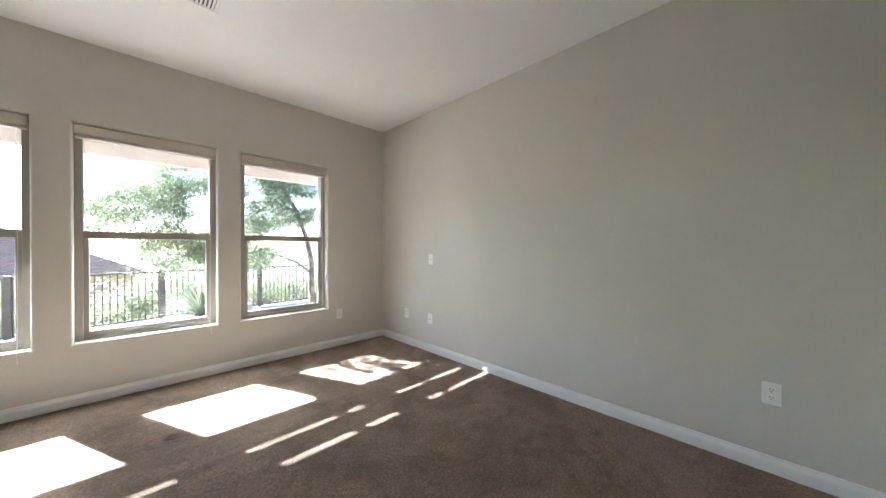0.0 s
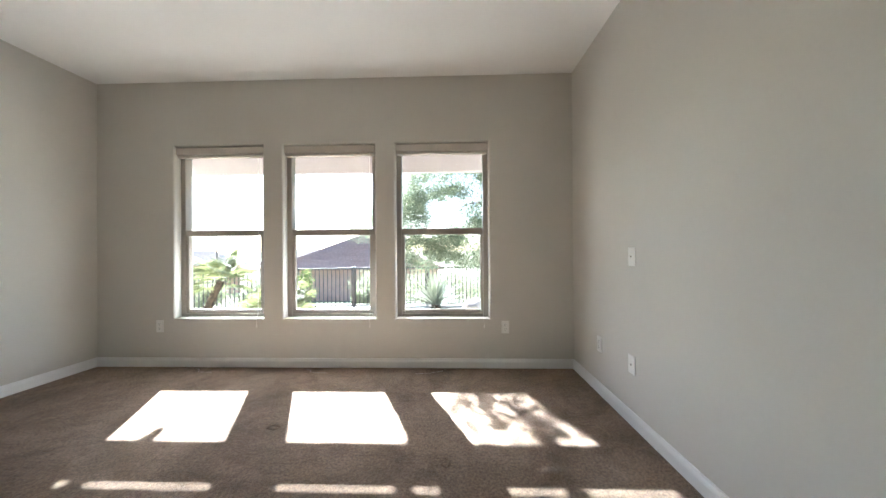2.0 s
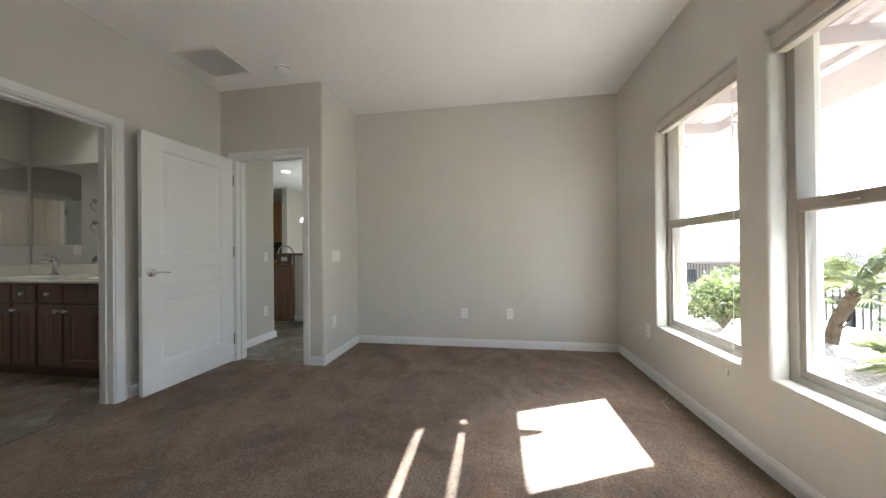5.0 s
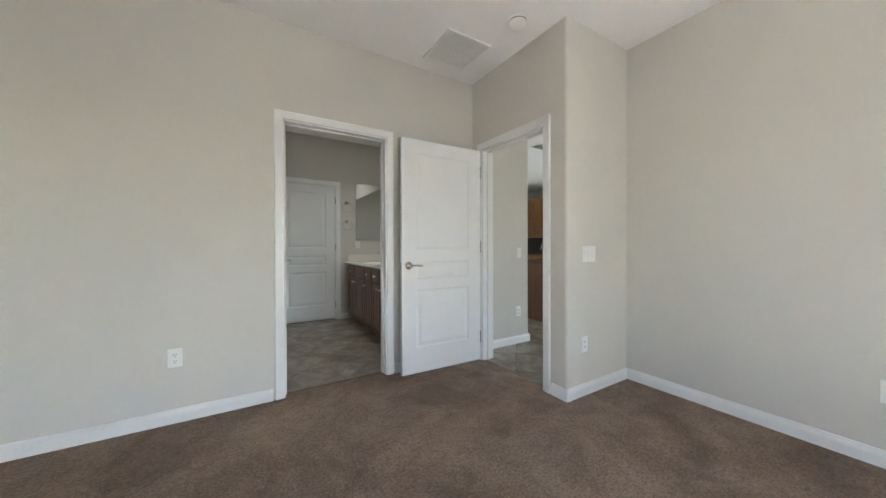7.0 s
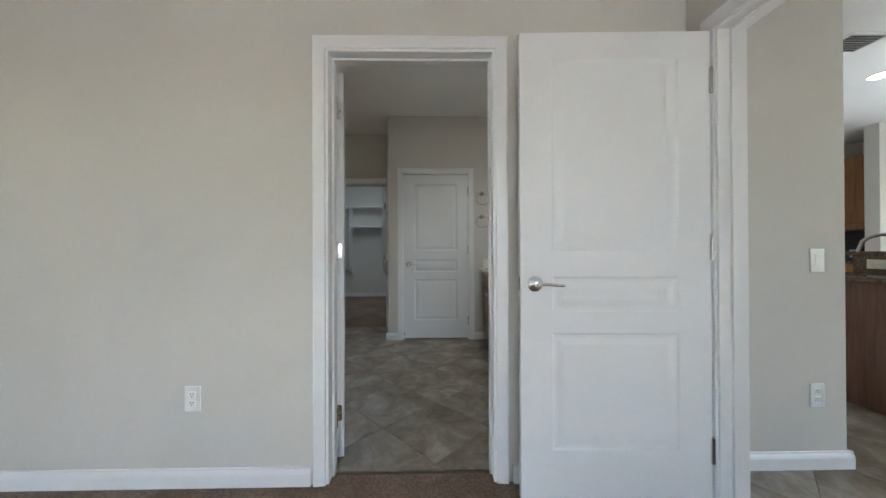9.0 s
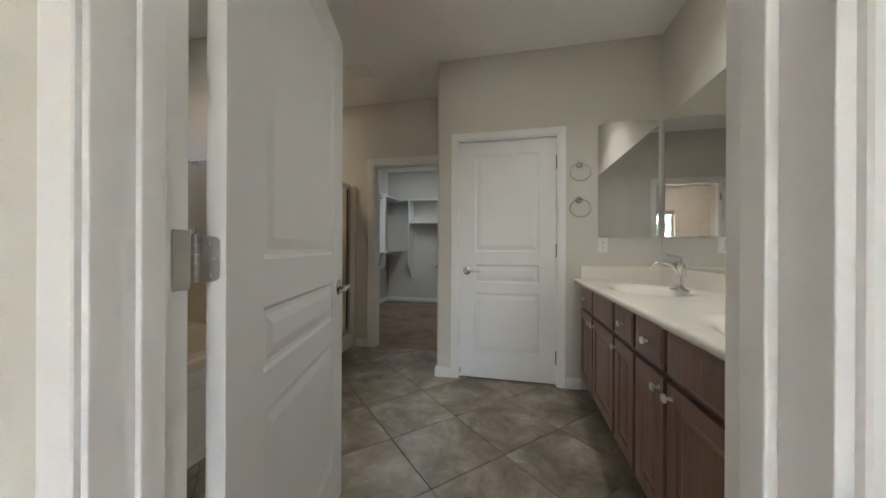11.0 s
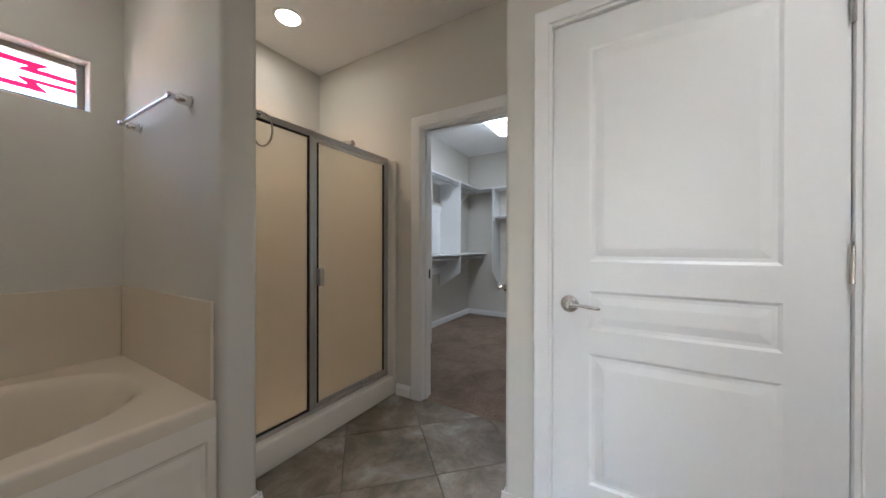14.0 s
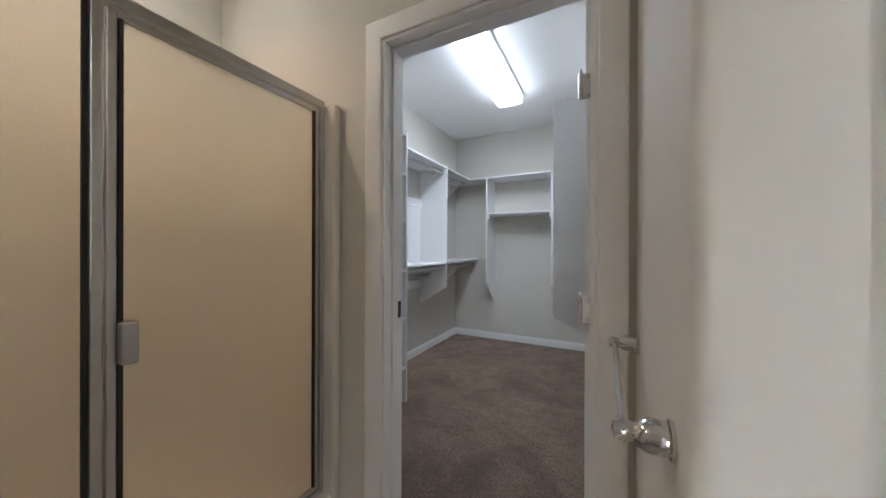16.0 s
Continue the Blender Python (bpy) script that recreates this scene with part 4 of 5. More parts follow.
# mirrors
mr = thing("vanity_mirror", "large frameless wall mirror above the vanity", "mirror")
part("glass", one_box((BW + 0.001, TY + 0.022, CT + 0.118), (BW + 0.007, BN - 0.03, 2.06), 0.001), MIRROR, mr)
part("bottom_channel", one_box((BW + 0.001, TY + 0.022, CT + 0.107), (BW + 0.011, BN - 0.03, CT + 0.120), 0.001), CHROME, mr, "thin chrome channel")
part("edge_strip", one_box((BW + 0.001, TY + 0.012, CT + 0.107), (BW + 0.009, TY + 0.021, 2.06), 0.001), ALU, mr, "thin aluminium edge strip")
mc = thing("medicine_cabinet", "recessed medicine cabinet with frameless mirror door", "cabinet")
def arched_slab(x0, x1, y0, y1, z0, z1, rise, ear):
    """An upright slab whose top edge bows up between two small square ears."""
    rim = [(x0, z0), (x1, z0), (x1, z1), (x1 - ear, z1)]
    rim += [(x1 - ear + (x0 - x1 + 2 * ear) * k / 14, z1 + 0.012 + rise * math.sin(math.pi * k / 14)) for k in range(15)]
    rim += [(x0 + ear, z1), (x0, z1)]
    bm = bmesh.new()
    f = bm.faces.new([bm.verts.new((x, y0, z)) for x, z in rim])
    ex = bmesh.ops.extrude_face_region(bm, geom=[f])
    bmesh.ops.translate(bm, verts=[v for v in ex["geom"] if isinstance(v, bmesh.types.BMVert)], vec=(0, y1 - y0, 0))
    bmesh.ops.recalc_face_normals(bm, faces=bm.faces)
    return bm


part("body", one_box((-1.470, TY + 0.001, 1.205), (-1.066, TY + 0.006, 2.03), 0.001), PLATE, mc)
part("mirror_door", arched_slab(-1.476, -1.060, TY + 0.006, TY + 0.011, 1.20, 2.062, 0.014, 0.018), MIRROR, mc)


def towel_ring(m, label="polished chrome towel ring with round rosette"):
    t = thing("towel_ring", label, "towel ring", m, "towel rings")
    bm = revolve(bmesh.new(), [(0.0, 0.0), (0.027, 0.0), (0.027, 0.004), (0.020, 0.009), (0.012, 0.014), (0.010, 0.032), (0.015, 0.040), (0.012, 0.050), (0.0, 0.052)], pose(0, 0, 0, 90, 0, 0), 24)
    part("rosette", bm, CHROME, t, smooth=True)
    pts = [(0.076 * math.sin(a), -0.042 - 0.010 * (1 - math.cos(a)), -0.070 + 0.070 * math.cos(a)) for a in [6.28318 * k / 40 for k in range(40)]]
    part("ring", tube(bmesh.new(), pts, 0.0042, 10, True), CHROME, t, smooth=True)


towel_ring(wall_pose("y", TY, 1, -0.922, 1.772))
towel_ring(wall_pose("y", TY, 1, -0.922, 1.492))
towel_ring(wall_pose("y", PY0, -1, 1.195, 1.735), "chrome towel ring beside the shower door")


def towel_bar(name_label, m, length, reach=0.065):
    t = thing("towel_bar", name_label, "towel bar", m)
    for x in (0, length):
        bm = revolve(bmesh.new(), [(0.0, 0.0), (0.0235, 0.0), (0.025, 0.002), (0.025, 0.005), (0.0215, 0.007), (0.0215, reach * 0.52), (0.0165, reach * 0.70), (0.0115, reach * 0.80), (0.0125, reach * 0.88), (0.0155, reach), (0.0125, reach + 0.011), (0.0, reach + 0.015)], Matrix.Translation((x, 0, 0)) @ pose(0, 0, 0, 90, 0, 0), 26)
        part("post", bm, CHROME, t, smooth=True)
    part("bar", tube(bmesh.new(), [(0, -reach, 0), (length, -reach, 0)], 0.0065, 12), CHROME, t, smooth=True)


towel_bar("chrome towel bar on the partition wall above the tub", wall_pose("y", PY1, 1, 1.968, 1.755), 0.585, 0.075)
towel_bar("polished chrome towel bar on the toilet-room side wall", wall_pose("x", TX, 1, -3.80, 0.955), 0.445, 0.055)

# bathtub
TUB_X0, TUB_Y0, TUB_Y1, RIM = 1.165, PY1 + 0.001, BN - 0.001, 0.530


def tub_mesh():
    bm = bmesh.new()
    xs = [TUB_X0, TUB_X0 + 0.0, TUB_X0 + 0.004, TUB_X0 + 0.012] + list(np.linspace(TUB_X0 + 0.03, BE - 0.002, 50))
    dz = [-0.06, -0.016, -0.006, -0.001] + [0] * 50
    ys = np.linspace(TUB_Y0, TUB_Y1, 76)
    cx, cy = (TUB_X0 + BE) / 2 + 0.01, (TUB_Y0 + TUB_Y1) / 2
    rows = []
    for y in ys:
        row = []
        for x, d in zip(xs, dz):
            r = (abs((x - cx) / 0.40) ** 2.6 + abs((y - cy) / 0.66) ** 2.6) ** (1 / 2.6)
            k = min(1.0, max(0.0, (1.03 - r) / 0.34))
            row.append(bm.verts.new((x, y, RIM + d - 0.40 * (k * k * (3 - 2 * k)))))
        rows.append(row)
    for a, b in zip(rows, rows[1:]):
        for i in range(len(a) - 1):
            bm.faces.new((a[i], b[i], b[i + 1], a[i + 1]))
    bmesh.ops.recalc_face_normals(bm, faces=bm.faces)
    return bm


tub = thing("bathtub", "biscuit-coloured built-in acrylic bathtub with white apron", "bathtub")
part("basin", tub_mesh(), ACRYLIC, tub, smooth="all")
bm = panelled(TUB_Y1 - TUB_Y0, RIM - 0.05, 0.03, [(0.03, TUB_Y1 - TUB_Y0 - 0.03, 0.045, 0.385)], ((0.006, 0.006), (0.020, 0.010), (0.05, 0.004)))
part("apron", bm, ACRYLIC_WHITE, tub, "white moulded apron", at=Matrix.Translation((TUB_X0 + 0.016, TUB_Y0, 0.0)) @ pose(0, 0, 0, 0, 0, 90))
for lo, hi in (((TUB_X0 + 0.02, TUB_Y0, RIM - 0.002), (BE - 0.001, TUB_Y0 + 0.012, 0.920)), ((BE - 0.013, TUB_Y0 + 0.012, RIM - 0.002), (BE - 0.001, TUB_Y1 - 0.012, 0.920)),
               ((TUB_X0 + 0.02, TUB_Y1 - 0.012, RIM - 0.002), (BE - 0.001, TUB_Y1, 0.920))):
    part("surround_panel", one_box(lo, hi, 0.004), ACRYLIC, tub)

# shower stall
SX0, SX1, SY0, SY1 = 1.325, BE - 0.001, CY + 0.001, PY0 - 0.001
FX = 1.392
sh = thing("shower_stall", "biscuit shower stall with frosted glass door in aluminium frame", "shower")
bm = one_box((SX0, SY0, 0.0), (SX0 + 0.12, SY1, 0.150), 0.018, 3)
part("curb", bm, ACRYLIC_WHITE, sh, "white moulded shower curb", True)
part("pan", one_box((SX0 + 0.12, SY0, 0.0), (SX1, SY1, 0.045)), ACRYLIC_WHITE, sh)
part("wall_panel", one_box((SX1 - 0.01, SY0 + 0.01, 0.045), (SX1, SY1 - 0.01, 1.83)), ACRYLIC_WHITE, sh)
part("wall_panel", one_box((SX0 + 0.10, SY0, 0.045), (SX1, SY0 + 0.01, 1.83)), ACRYLIC_WHITE, sh)
part("wall_panel", one_box((SX0 + 0.10, SY1 - 0.01, 0.045), (SX1, SY1, 1.83)), ACRYLIC_WHITE, sh)
part("side_flange", one_box((SX0 - 0.008, SY0, 0.10), (SX0 + 0.10, SY0 + 0.040, 1.805), 0.012, 3), ACRYLIC_WHITE, sh, "white moulded flange", True)
Z0, Z1, MID = 0.152, 1.822, -3.160
for lo, hi in (((FX - 0.018, SY0 + 0.04, Z1 - 0.034), (FX + 0.018, SY1, Z1)), ((FX - 0.018, SY0 + 0.04, Z0), (FX + 0.018, SY1, Z0 + 0.024)),
               ((FX - 0.018, SY0 + 0.04, Z0 + 0.024), (FX + 0.018, SY0 + 0.062, Z1 - 0.034)), ((FX - 0.018, SY1 - 0.022, Z0 + 0.024), (FX + 0.018, SY1, Z1 - 0.034)),
               ((FX - 0.020, MID - 0.010, Z0 + 0.024), (FX + 0.020, MID + 0.014, Z1 - 0.034))):
    part("metal_frame", one_box(lo, hi, 0.004), ALU, sh)
sd_door = part("shower_door", one_box((FX - 0.014, MID - 0.036, Z0 + 0.030), (FX + 0.006, MID - 0.015, Z1 - 0.040), 0.003), ALU, sh, "framed frosted glass shower door")
for lo, hi in (((FX - 0.014, SY0 + 0.066, Z0 + 0.030), (FX + 0.006, SY0 + 0.086, Z1 - 0.040)), ((FX - 0.014, SY0 + 0.086, Z0 + 0.030), (FX + 0.006, MID - 0.036, Z0 + 0.052)),
               ((FX - 0.014, SY0 + 0.086, Z1 - 0.060), (FX + 0.006, MID - 0.036, Z1 - 0.040))):
    part("door_frame", one_box(lo, hi, 0.003), ALU, sd_door)
part("glass", one_box((FX - 0.006, SY0 + 0.080, Z0 + 0.046), (FX - 0.001, MID - 0.034, Z1 - 0.055)), FROST, sd_door, "frosted glass")
part("fixed_glass", one_box((FX - 0.003, MID + 0.012, Z0 + 0.020), (FX + 0.002, SY1 - 0.020, Z1 - 0.030)), FROST, sh, "frosted glass")
for y in (MID + 0.0145, SY1 - 0.0325):
    part("gasket", one_box((FX - 0.014, y, Z0 + 0.024), (FX - 0.004, y + 0.010, Z1 - 0.034)), GASKET, sh, "black rubber gasket")
for z in (Z0 + 0.0245, Z1 - 0.0445):
    part("gasket", one_box((FX - 0.014, MID + 0.0248, z), (FX - 0.004, SY1 - 0.0328, z + 0.010)), GASKET, sh, "black rubber gasket")
for y in (SY0 + 0.0865, MID - 0.0455):
    part("gasket", one_box((FX - 0.017, y, Z0 + 0.052), (FX - 0.0065, y + 0.009, Z1 - 0.060)), GASKET, sd_door, "black rubber gasket")
part("handle", one_box((FX - 0.045, MID - 0.068, 0.905), (FX - 0.012, MID - 0.034, 1.010), 0.006, 3), ALU, sd_door, "aluminium pull handle", True)
sa = thing("wall_shower", "chrome shower arm and head on the shower wall", "shower", Matrix.Translation((1.80, CY, 2.02)))
part("rosette", revolve(bmesh.new(), [(0.0, 0.0), (0.03, 0.0), (0.027, 0.008), (0.012, 0.014)], pose(0, 0, 0, -90, 0, 0), 20), CHROME, sa, smooth=True)
part("arm", tube(bmesh.new(), [(0, 0.0, 0), (0, 0.05, 0.005), (0, 0.10, -0.01), (0, 0.135, -0.05)], 0.009, 10), CHROME, sa, smooth=True)
part("head", revolve(bmesh.new(), [(0.0, 0.0), (0.014, 0.0), (0.03, 0.035), (0.032, 0.045), (0.0, 0.047)], Matrix.Translation((0, 0.13, -0.045)) @ pose(0, 0, 0, 215, 0, 0), 20), CHROME, sa, smooth=True)
vl = thing("shower_valve", "chrome round shower valve with dark handle on the shower wall", "valve", pose(1.784, CY + 0.0115, 1.225, -90, 0, 0))
part("escutcheon", revolve(bmesh.new(), [(0.0, 0.0), (0.085, 0.0), (0.085, 0.004), (0.075, 0.010), (0.03, 0.014), (0.0, 0.015)], n=30), CHROME, vl, smooth=True)
part("handle", revolve(bmesh.new(), [(0.03, 0.012), (0.032, 0.05), (0.028, 0.062), (0.0, 0.064)], n=22), SLOT, vl, "dark handle", True)


# ---- walk-in closet ----
SH = 0.018
D = 0.34


def shelf(parent, x0, x1, y0, y1, z):
    return part("shelf", one_box((x0, y0, z - SH), (x1, y1, z), 0.0015), MELAMINE, parent)


def gable(parent, axis, at, w0, w1, z0, z1, cut=0.22, back_low=True):
    """An upright panel across the closet wall, its lower front corner cut off; w0 is the wall, w1 the front."""
    pts = [(w0, z0), (w1, z0 + cut), (w1, z1), (w0, z1)]
    bm = bmesh.new()
    a = [bm.verts.new(swap(axis, at - SH / 2, w, z)) for w, z in pts]
    b = [bm.verts.new(swap(axis, at + SH / 2, w, z)) for w, z in pts]
    bm.faces.new(a), bm.faces.new(b[::-1])
    for i in range(4):
        j = (i + 1) % 4
        bm.faces.new((a[i], a[j], b[j], b[i]))
    bmesh.ops.recalc_face_normals(bm, faces=bm.faces)
    return part("upright_panel", bm, MELAMINE, parent)


def rod(parent, a, b):
    return part("hanging_rod", tube(bmesh.new(), [a, b], 0.0155, 14), ALU, parent, "metal hanging rod", True)


def bracket(parent, axis, at, w0, w1, z):
    """A shelf bracket with a slanting brace."""
    bm = tube(bmesh.new(), [swap(axis, at, w0, z - 0.24), swap(axis, at, w1, z - 0.03)], 0.007, 8)
    tube(bm, [swap(axis, at, w0, z - 0.02), swap(axis, at, w1, z - 0.02)], 0.006, 8)
    return part("bracket", bm, PLATE, parent, "white metal bracket")


GY = -5.95
ce = thing("closet_shelving", "white melamine shelving with double hanging rods on the long closet wall", "shelving")
F = CE - D
shelf(ce, F, CE, CS, -4.62, 2.085)
shelf(ce, F, CE, GY, -4.62, 1.045)
shelf(ce, F, CE, CS, GY, 1.055)
gable(ce, "x", GY, CE, F, 0.56, 2.11, 0.22)
for z in (2.02, 0.985):
    rod(ce, (F + 0.05, -4.63, z), (F + 0.05, GY, z))
    rod(ce, (F + 0.05, GY, z), (F + 0.05, CS + (0.36 if z > 1.5 else 0.1), z))
rod(ce, (F + 0.22, -4.63, 0.90), (F + 0.22, GY, 0.90))
for y in (-5.3, -5.88, -6.5):
    for z in (2.07, 1.03):
        part("bracket", tube(tube(bmesh.new(), [(CE - 0.004, y, z - 0.26), (F + 0.06, y, z - 0.03)], 0.007, 8), [(CE, y, z - 0.01), (F + 0.03, y, z - 0.01)], 0.006, 8), PLATE, ce, "white metal bracket")
for z in (1.70, 0.80):
    part("cleat", one_box((CE - 0.019, GY + 0.01, z - 0.045), (CE - 0.001, -4.63, z + 0.045), 0.002), MELAMINE, ce)
part("back_panel", one_box((CE - 0.008, GY + 0.02, 1.05), (CE - 0.001, -5.25, 1.66)), MELAMINE, ce)

ct = thing("closet_tower", "tall white melamine shelf tower by the closet door", "shelving")
gable(ct, "x", -4.61, CE, 1.47, 0.16, 1.965, 0.02)
gable(ct, "x", -4.06, CE, 1.47, 0.16, 1.965, 0.02)
for z in (0.42, 0.74, 1.06, 1.38, 1.69, 1.955):
    shelf(ct, 1.47, CE, -4.60, -4.07, z)

cs = thing("closet_end_shelving", "white melamine shelves with upright panels on the end wall", "shelving")
FS = CS + 0.31
shelf(cs, CW + 0.02, CE - D, CS, FS, 2.085)
gable(cs, "y", 1.615, CS, FS, 0.50, 2.085, 0.28)
gable(cs, "y", 0.84, CS, FS, 0.50, 2.085, 0.28)
shelf(cs, 0.85, 1.606, CS, FS, 1.635)
part("cleat", one_box((1.58, CS + 0.29, 1.56), (1.604, CS + 0.308, 1.615), 0.002), MELAMINE, cs)
part("cleat", one_box((0.85, CS + 0.29, 1.56), (0.87, CS + 0.308, 1.615), 0.002), MELAMINE, cs)

cw = thing("closet_side_shelving", "white melamine hanging unit on the near closet wall", "shelving")
gable(cw, "x", -4.98, CW, CW + 0.35, 0.60, 2.13, 0.16)
shelf(cw, CW, CW + 0.34, -6.4, -4.99, 2.10)
rod(cw, (CW + 0.28, -6.4, 2.02), (CW + 0.28, -4.99, 2.02))


# ---- hall and kitchen, seen through the entry ----
pw = thing("breakfast_bar", "greige half wall with a granite bar top", "bar")
part("half_wall", one_box((-5.6, -1.29, 0.0), (-3.30, -1.10, 1.03), 0.012, 3), PAINT, pw)
part("bar_top", one_box((-5.65, -1.42, 1.03), (-3.26, -0.95, 1.065), 0.008, 3), GRANITE, pw, "brown granite bar top")
baseboard("y", -1.10, 1, -5.6, -3.288)
baseboard("x", -3.30, 1, -1.29, -1.088)
kc = thing("kitchen_peninsula", "dark brown kitchen base cabinets with granite counter", "cabinet")
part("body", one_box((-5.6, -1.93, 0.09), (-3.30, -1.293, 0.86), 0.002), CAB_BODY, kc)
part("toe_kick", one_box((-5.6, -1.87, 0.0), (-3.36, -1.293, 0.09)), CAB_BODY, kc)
part("end_panel", one_box((-3.30, -1.92, 0.0), (-3.285, -1.293, 0.86), 0.002), CABINET, kc)
part("counter", one_box((-5.62, -1.97, 0.86), (-3.255, -1.292, 0.895), 0.006, 3), GRANITE, kc, "brown granite countertop")
part("splash", one_box((-3.764, -1.93, 0.895), (-3.748, -1.292, 1.03), 0.002), GRANITE, kc, "granite backsplash")
part("ledge_wall", one_box((-3.92, -1.93, 0.895), (-3.765, -1.43, 1.03), 0.002), PAINT, kc, "greige ledge wall")
part("ledge", one_box((-4.02, -1.97, 1.03), (-3.735, -1.422, 1.065), 0.008, 3), GRANITE, kc, "brown granite ledge")
dw = part("dishwasher", one_box((-4.3, -1.955, 0.1), (-3.7, -1.93, 0.85), 0.004), PLATE, kc, "white dishwasher front")
kf = thing("kitchen_faucet", "tall arched satin nickel kitchen faucet", "faucet", pose(-3.63, -1.54, 0.895, 0, 0, 45))
part("base", revolve(bmesh.new(), [(0.0, 0.0), (0.03, 0.0), (0.026, 0.012), (0.016, 0.03), (0.014, 0.09)], n=18), NICKEL, kf, smooth=True)
arc = [(0, 0, 0.05), (0, 0, 0.18)] + [(0, -0.11 + 0.11 * math.cos(a), 0.18 + 0.11 * math.sin(a)) for a in [math.pi * k / 10 for k in range(1, 9)]] + [(0.0, -0.222, 0.165)]
part("spout", tube(bmesh.new(), arc, 0.0125, 12), NICKEL, kf, smooth=True)
out_k = outlet(wall_pose("x", -3.748, 1, -1.785, 0.965) @ pose(0, 0, 0, 0, 90, 0))
# far wall cabinets
far = thing("kitchen_base_cabinets", "honey maple base cabinets with granite counter", "cabinet")
part("body", one_box((-7.0, -5.2, 0.09), (-6.2, -3.57, 0.87), 0.002), KITCHEN_WOOD, far)
part("counter", one_box((-7.02, -5.2, 0.87), (-6.16, -3.56, 0.905), 0.006), GRANITE, far, "brown granite countertop")
part("splash", one_box((-6.86, -5.2, 0.905), (-6.84, -3.57, 1.36)), varied("dark_mosaic_tile", (0.06, 0.045, 0.038), 0.3, 0.4, 30, 90, 0.3, 0.002), far, "dark tile backsplash")
for i in range(3):
    y = -5.18 + i * 0.53
    uc = thing("wall_cabinet", "honey maple wall cabinet with raised panel door", "cabinet", group="kitchen wall cabinets")
    part("body", one_box((-6.84, y, 1.36), (-6.50, y + 0.52, 2.44), 0.003), KITCHEN_WOOD, uc)
    part("door", panelled(0.50, 1.06, 0.018, [(0.06, 0.44, 0.06, 1.0)]), KITCHEN_WOOD, uc, at=Matrix.Translation((-6.49, y + 0.01, 1.37)) @ pose(0, 0, 0, 0, 0, 90))
wall("wall_kitchen_back", "x", -7.0, -6.86, -6.5, -3.55, FLOOR_LO, CEILING)
for lo in ((-6.7, -4.05), (-6.7, -3.85)):
    kb = thing("small_appliance", "small dark and silver countertop appliance", "appliance", Matrix.Translation((*lo, 0.905)))
    part("body", one_box((-0.07, -0.07, 0.0), (0.07, 0.07, 0.20), 0.01), SLOT, kb)
    part("front", one_box((0.07, -0.05, 0.05), (0.076, 0.05, 0.17), 0.002), ALU, kb)
# pendants over the kitchen counter
SHADE = glowing("frosted_lamp_glass", (1.0, 0.95, 0.86), 0.9)
for x, y in ((-4.60, -1.72), (-5.07, -2.13), (-5.55, -2.55)):
    pd = thing("pendant_light", "small pendant light with glowing frosted glass bowl", "light", Matrix.Translation((x, y, 0)), "kitchen pendants")
    part("canopy", revolve(bmesh.new(), [(0.0, 2.719), (0.065, 2.719), (0.06, 2.70), (0.02, 2.685), (0.0, 2.684)], n=20), IRON, pd, smooth=True)
    part("stem", tube(bmesh.new(), [(0, 0, 2.69), (0, 0, 1.90)], 0.003, 8), NICKEL, pd)
    part("shade", revolve(bmesh.new(), [(0.018, 1.91), (0.05, 1.895), (0.085, 1.85), (0.100, 1.785), (0.094, 1.78), (0.0, 1.80)], n=22), SHADE, pd, "glowing frosted glass bowl", True)
area("lamp", (-5.07, -2.13, 1.75), 0.5, 0.18, (1.0, 0.94, 0.85))


# ---- outside ----
def ground_z(x, y):
    pts = [(-400, -0.14), (3.4, -0.14), (7.0, -0.24), (8.6, -0.48), (10.0, -0.74), (14, -1.7), (26, -3.0), (80, -4.0), (600, -4.0)]
    for (a, za), (b, zb) in zip(pts, pts[1:]):
        if y <= b:
            z = za + (zb - za) * (y - a) / (b - a)
            break
    else:
        z = -4.0
    if 3.6 < y < 60:
        z += 0.03 * noise.noise(Vector((x * 0.8, y * 0.8, 0)))
    return z


def ground_mesh():
    xs = [-1500, -300, -100, -60, -40] + list(np.linspace(-28, 22, 101)) + [30, 45, 70, 120, 300, 1500]
    ys = [-1500, -300, -60, -20, 0, 3.0, 3.40] + list(np.linspace(3.6, 16, 50)) + list(np.linspace(17, 60, 30)) + [80, 120, 200, 400, 900, 2500]
    bm = bmesh.new()
    rows = [[bm.verts.new((x, y, ground_z(x, y))) for x in xs] for y in ys]
    for a, b in zip(rows, rows[1:]):
        for i in range(len(xs) - 1):
            bm.faces.new((a[i], a[i + 1], b[i + 1], b[i]))
    return bm


tagged(obj("ground", ground_mesh(), GROUND, smooth="all"), "pale desert gravel running out to green scrub", "ground", kind="structure")

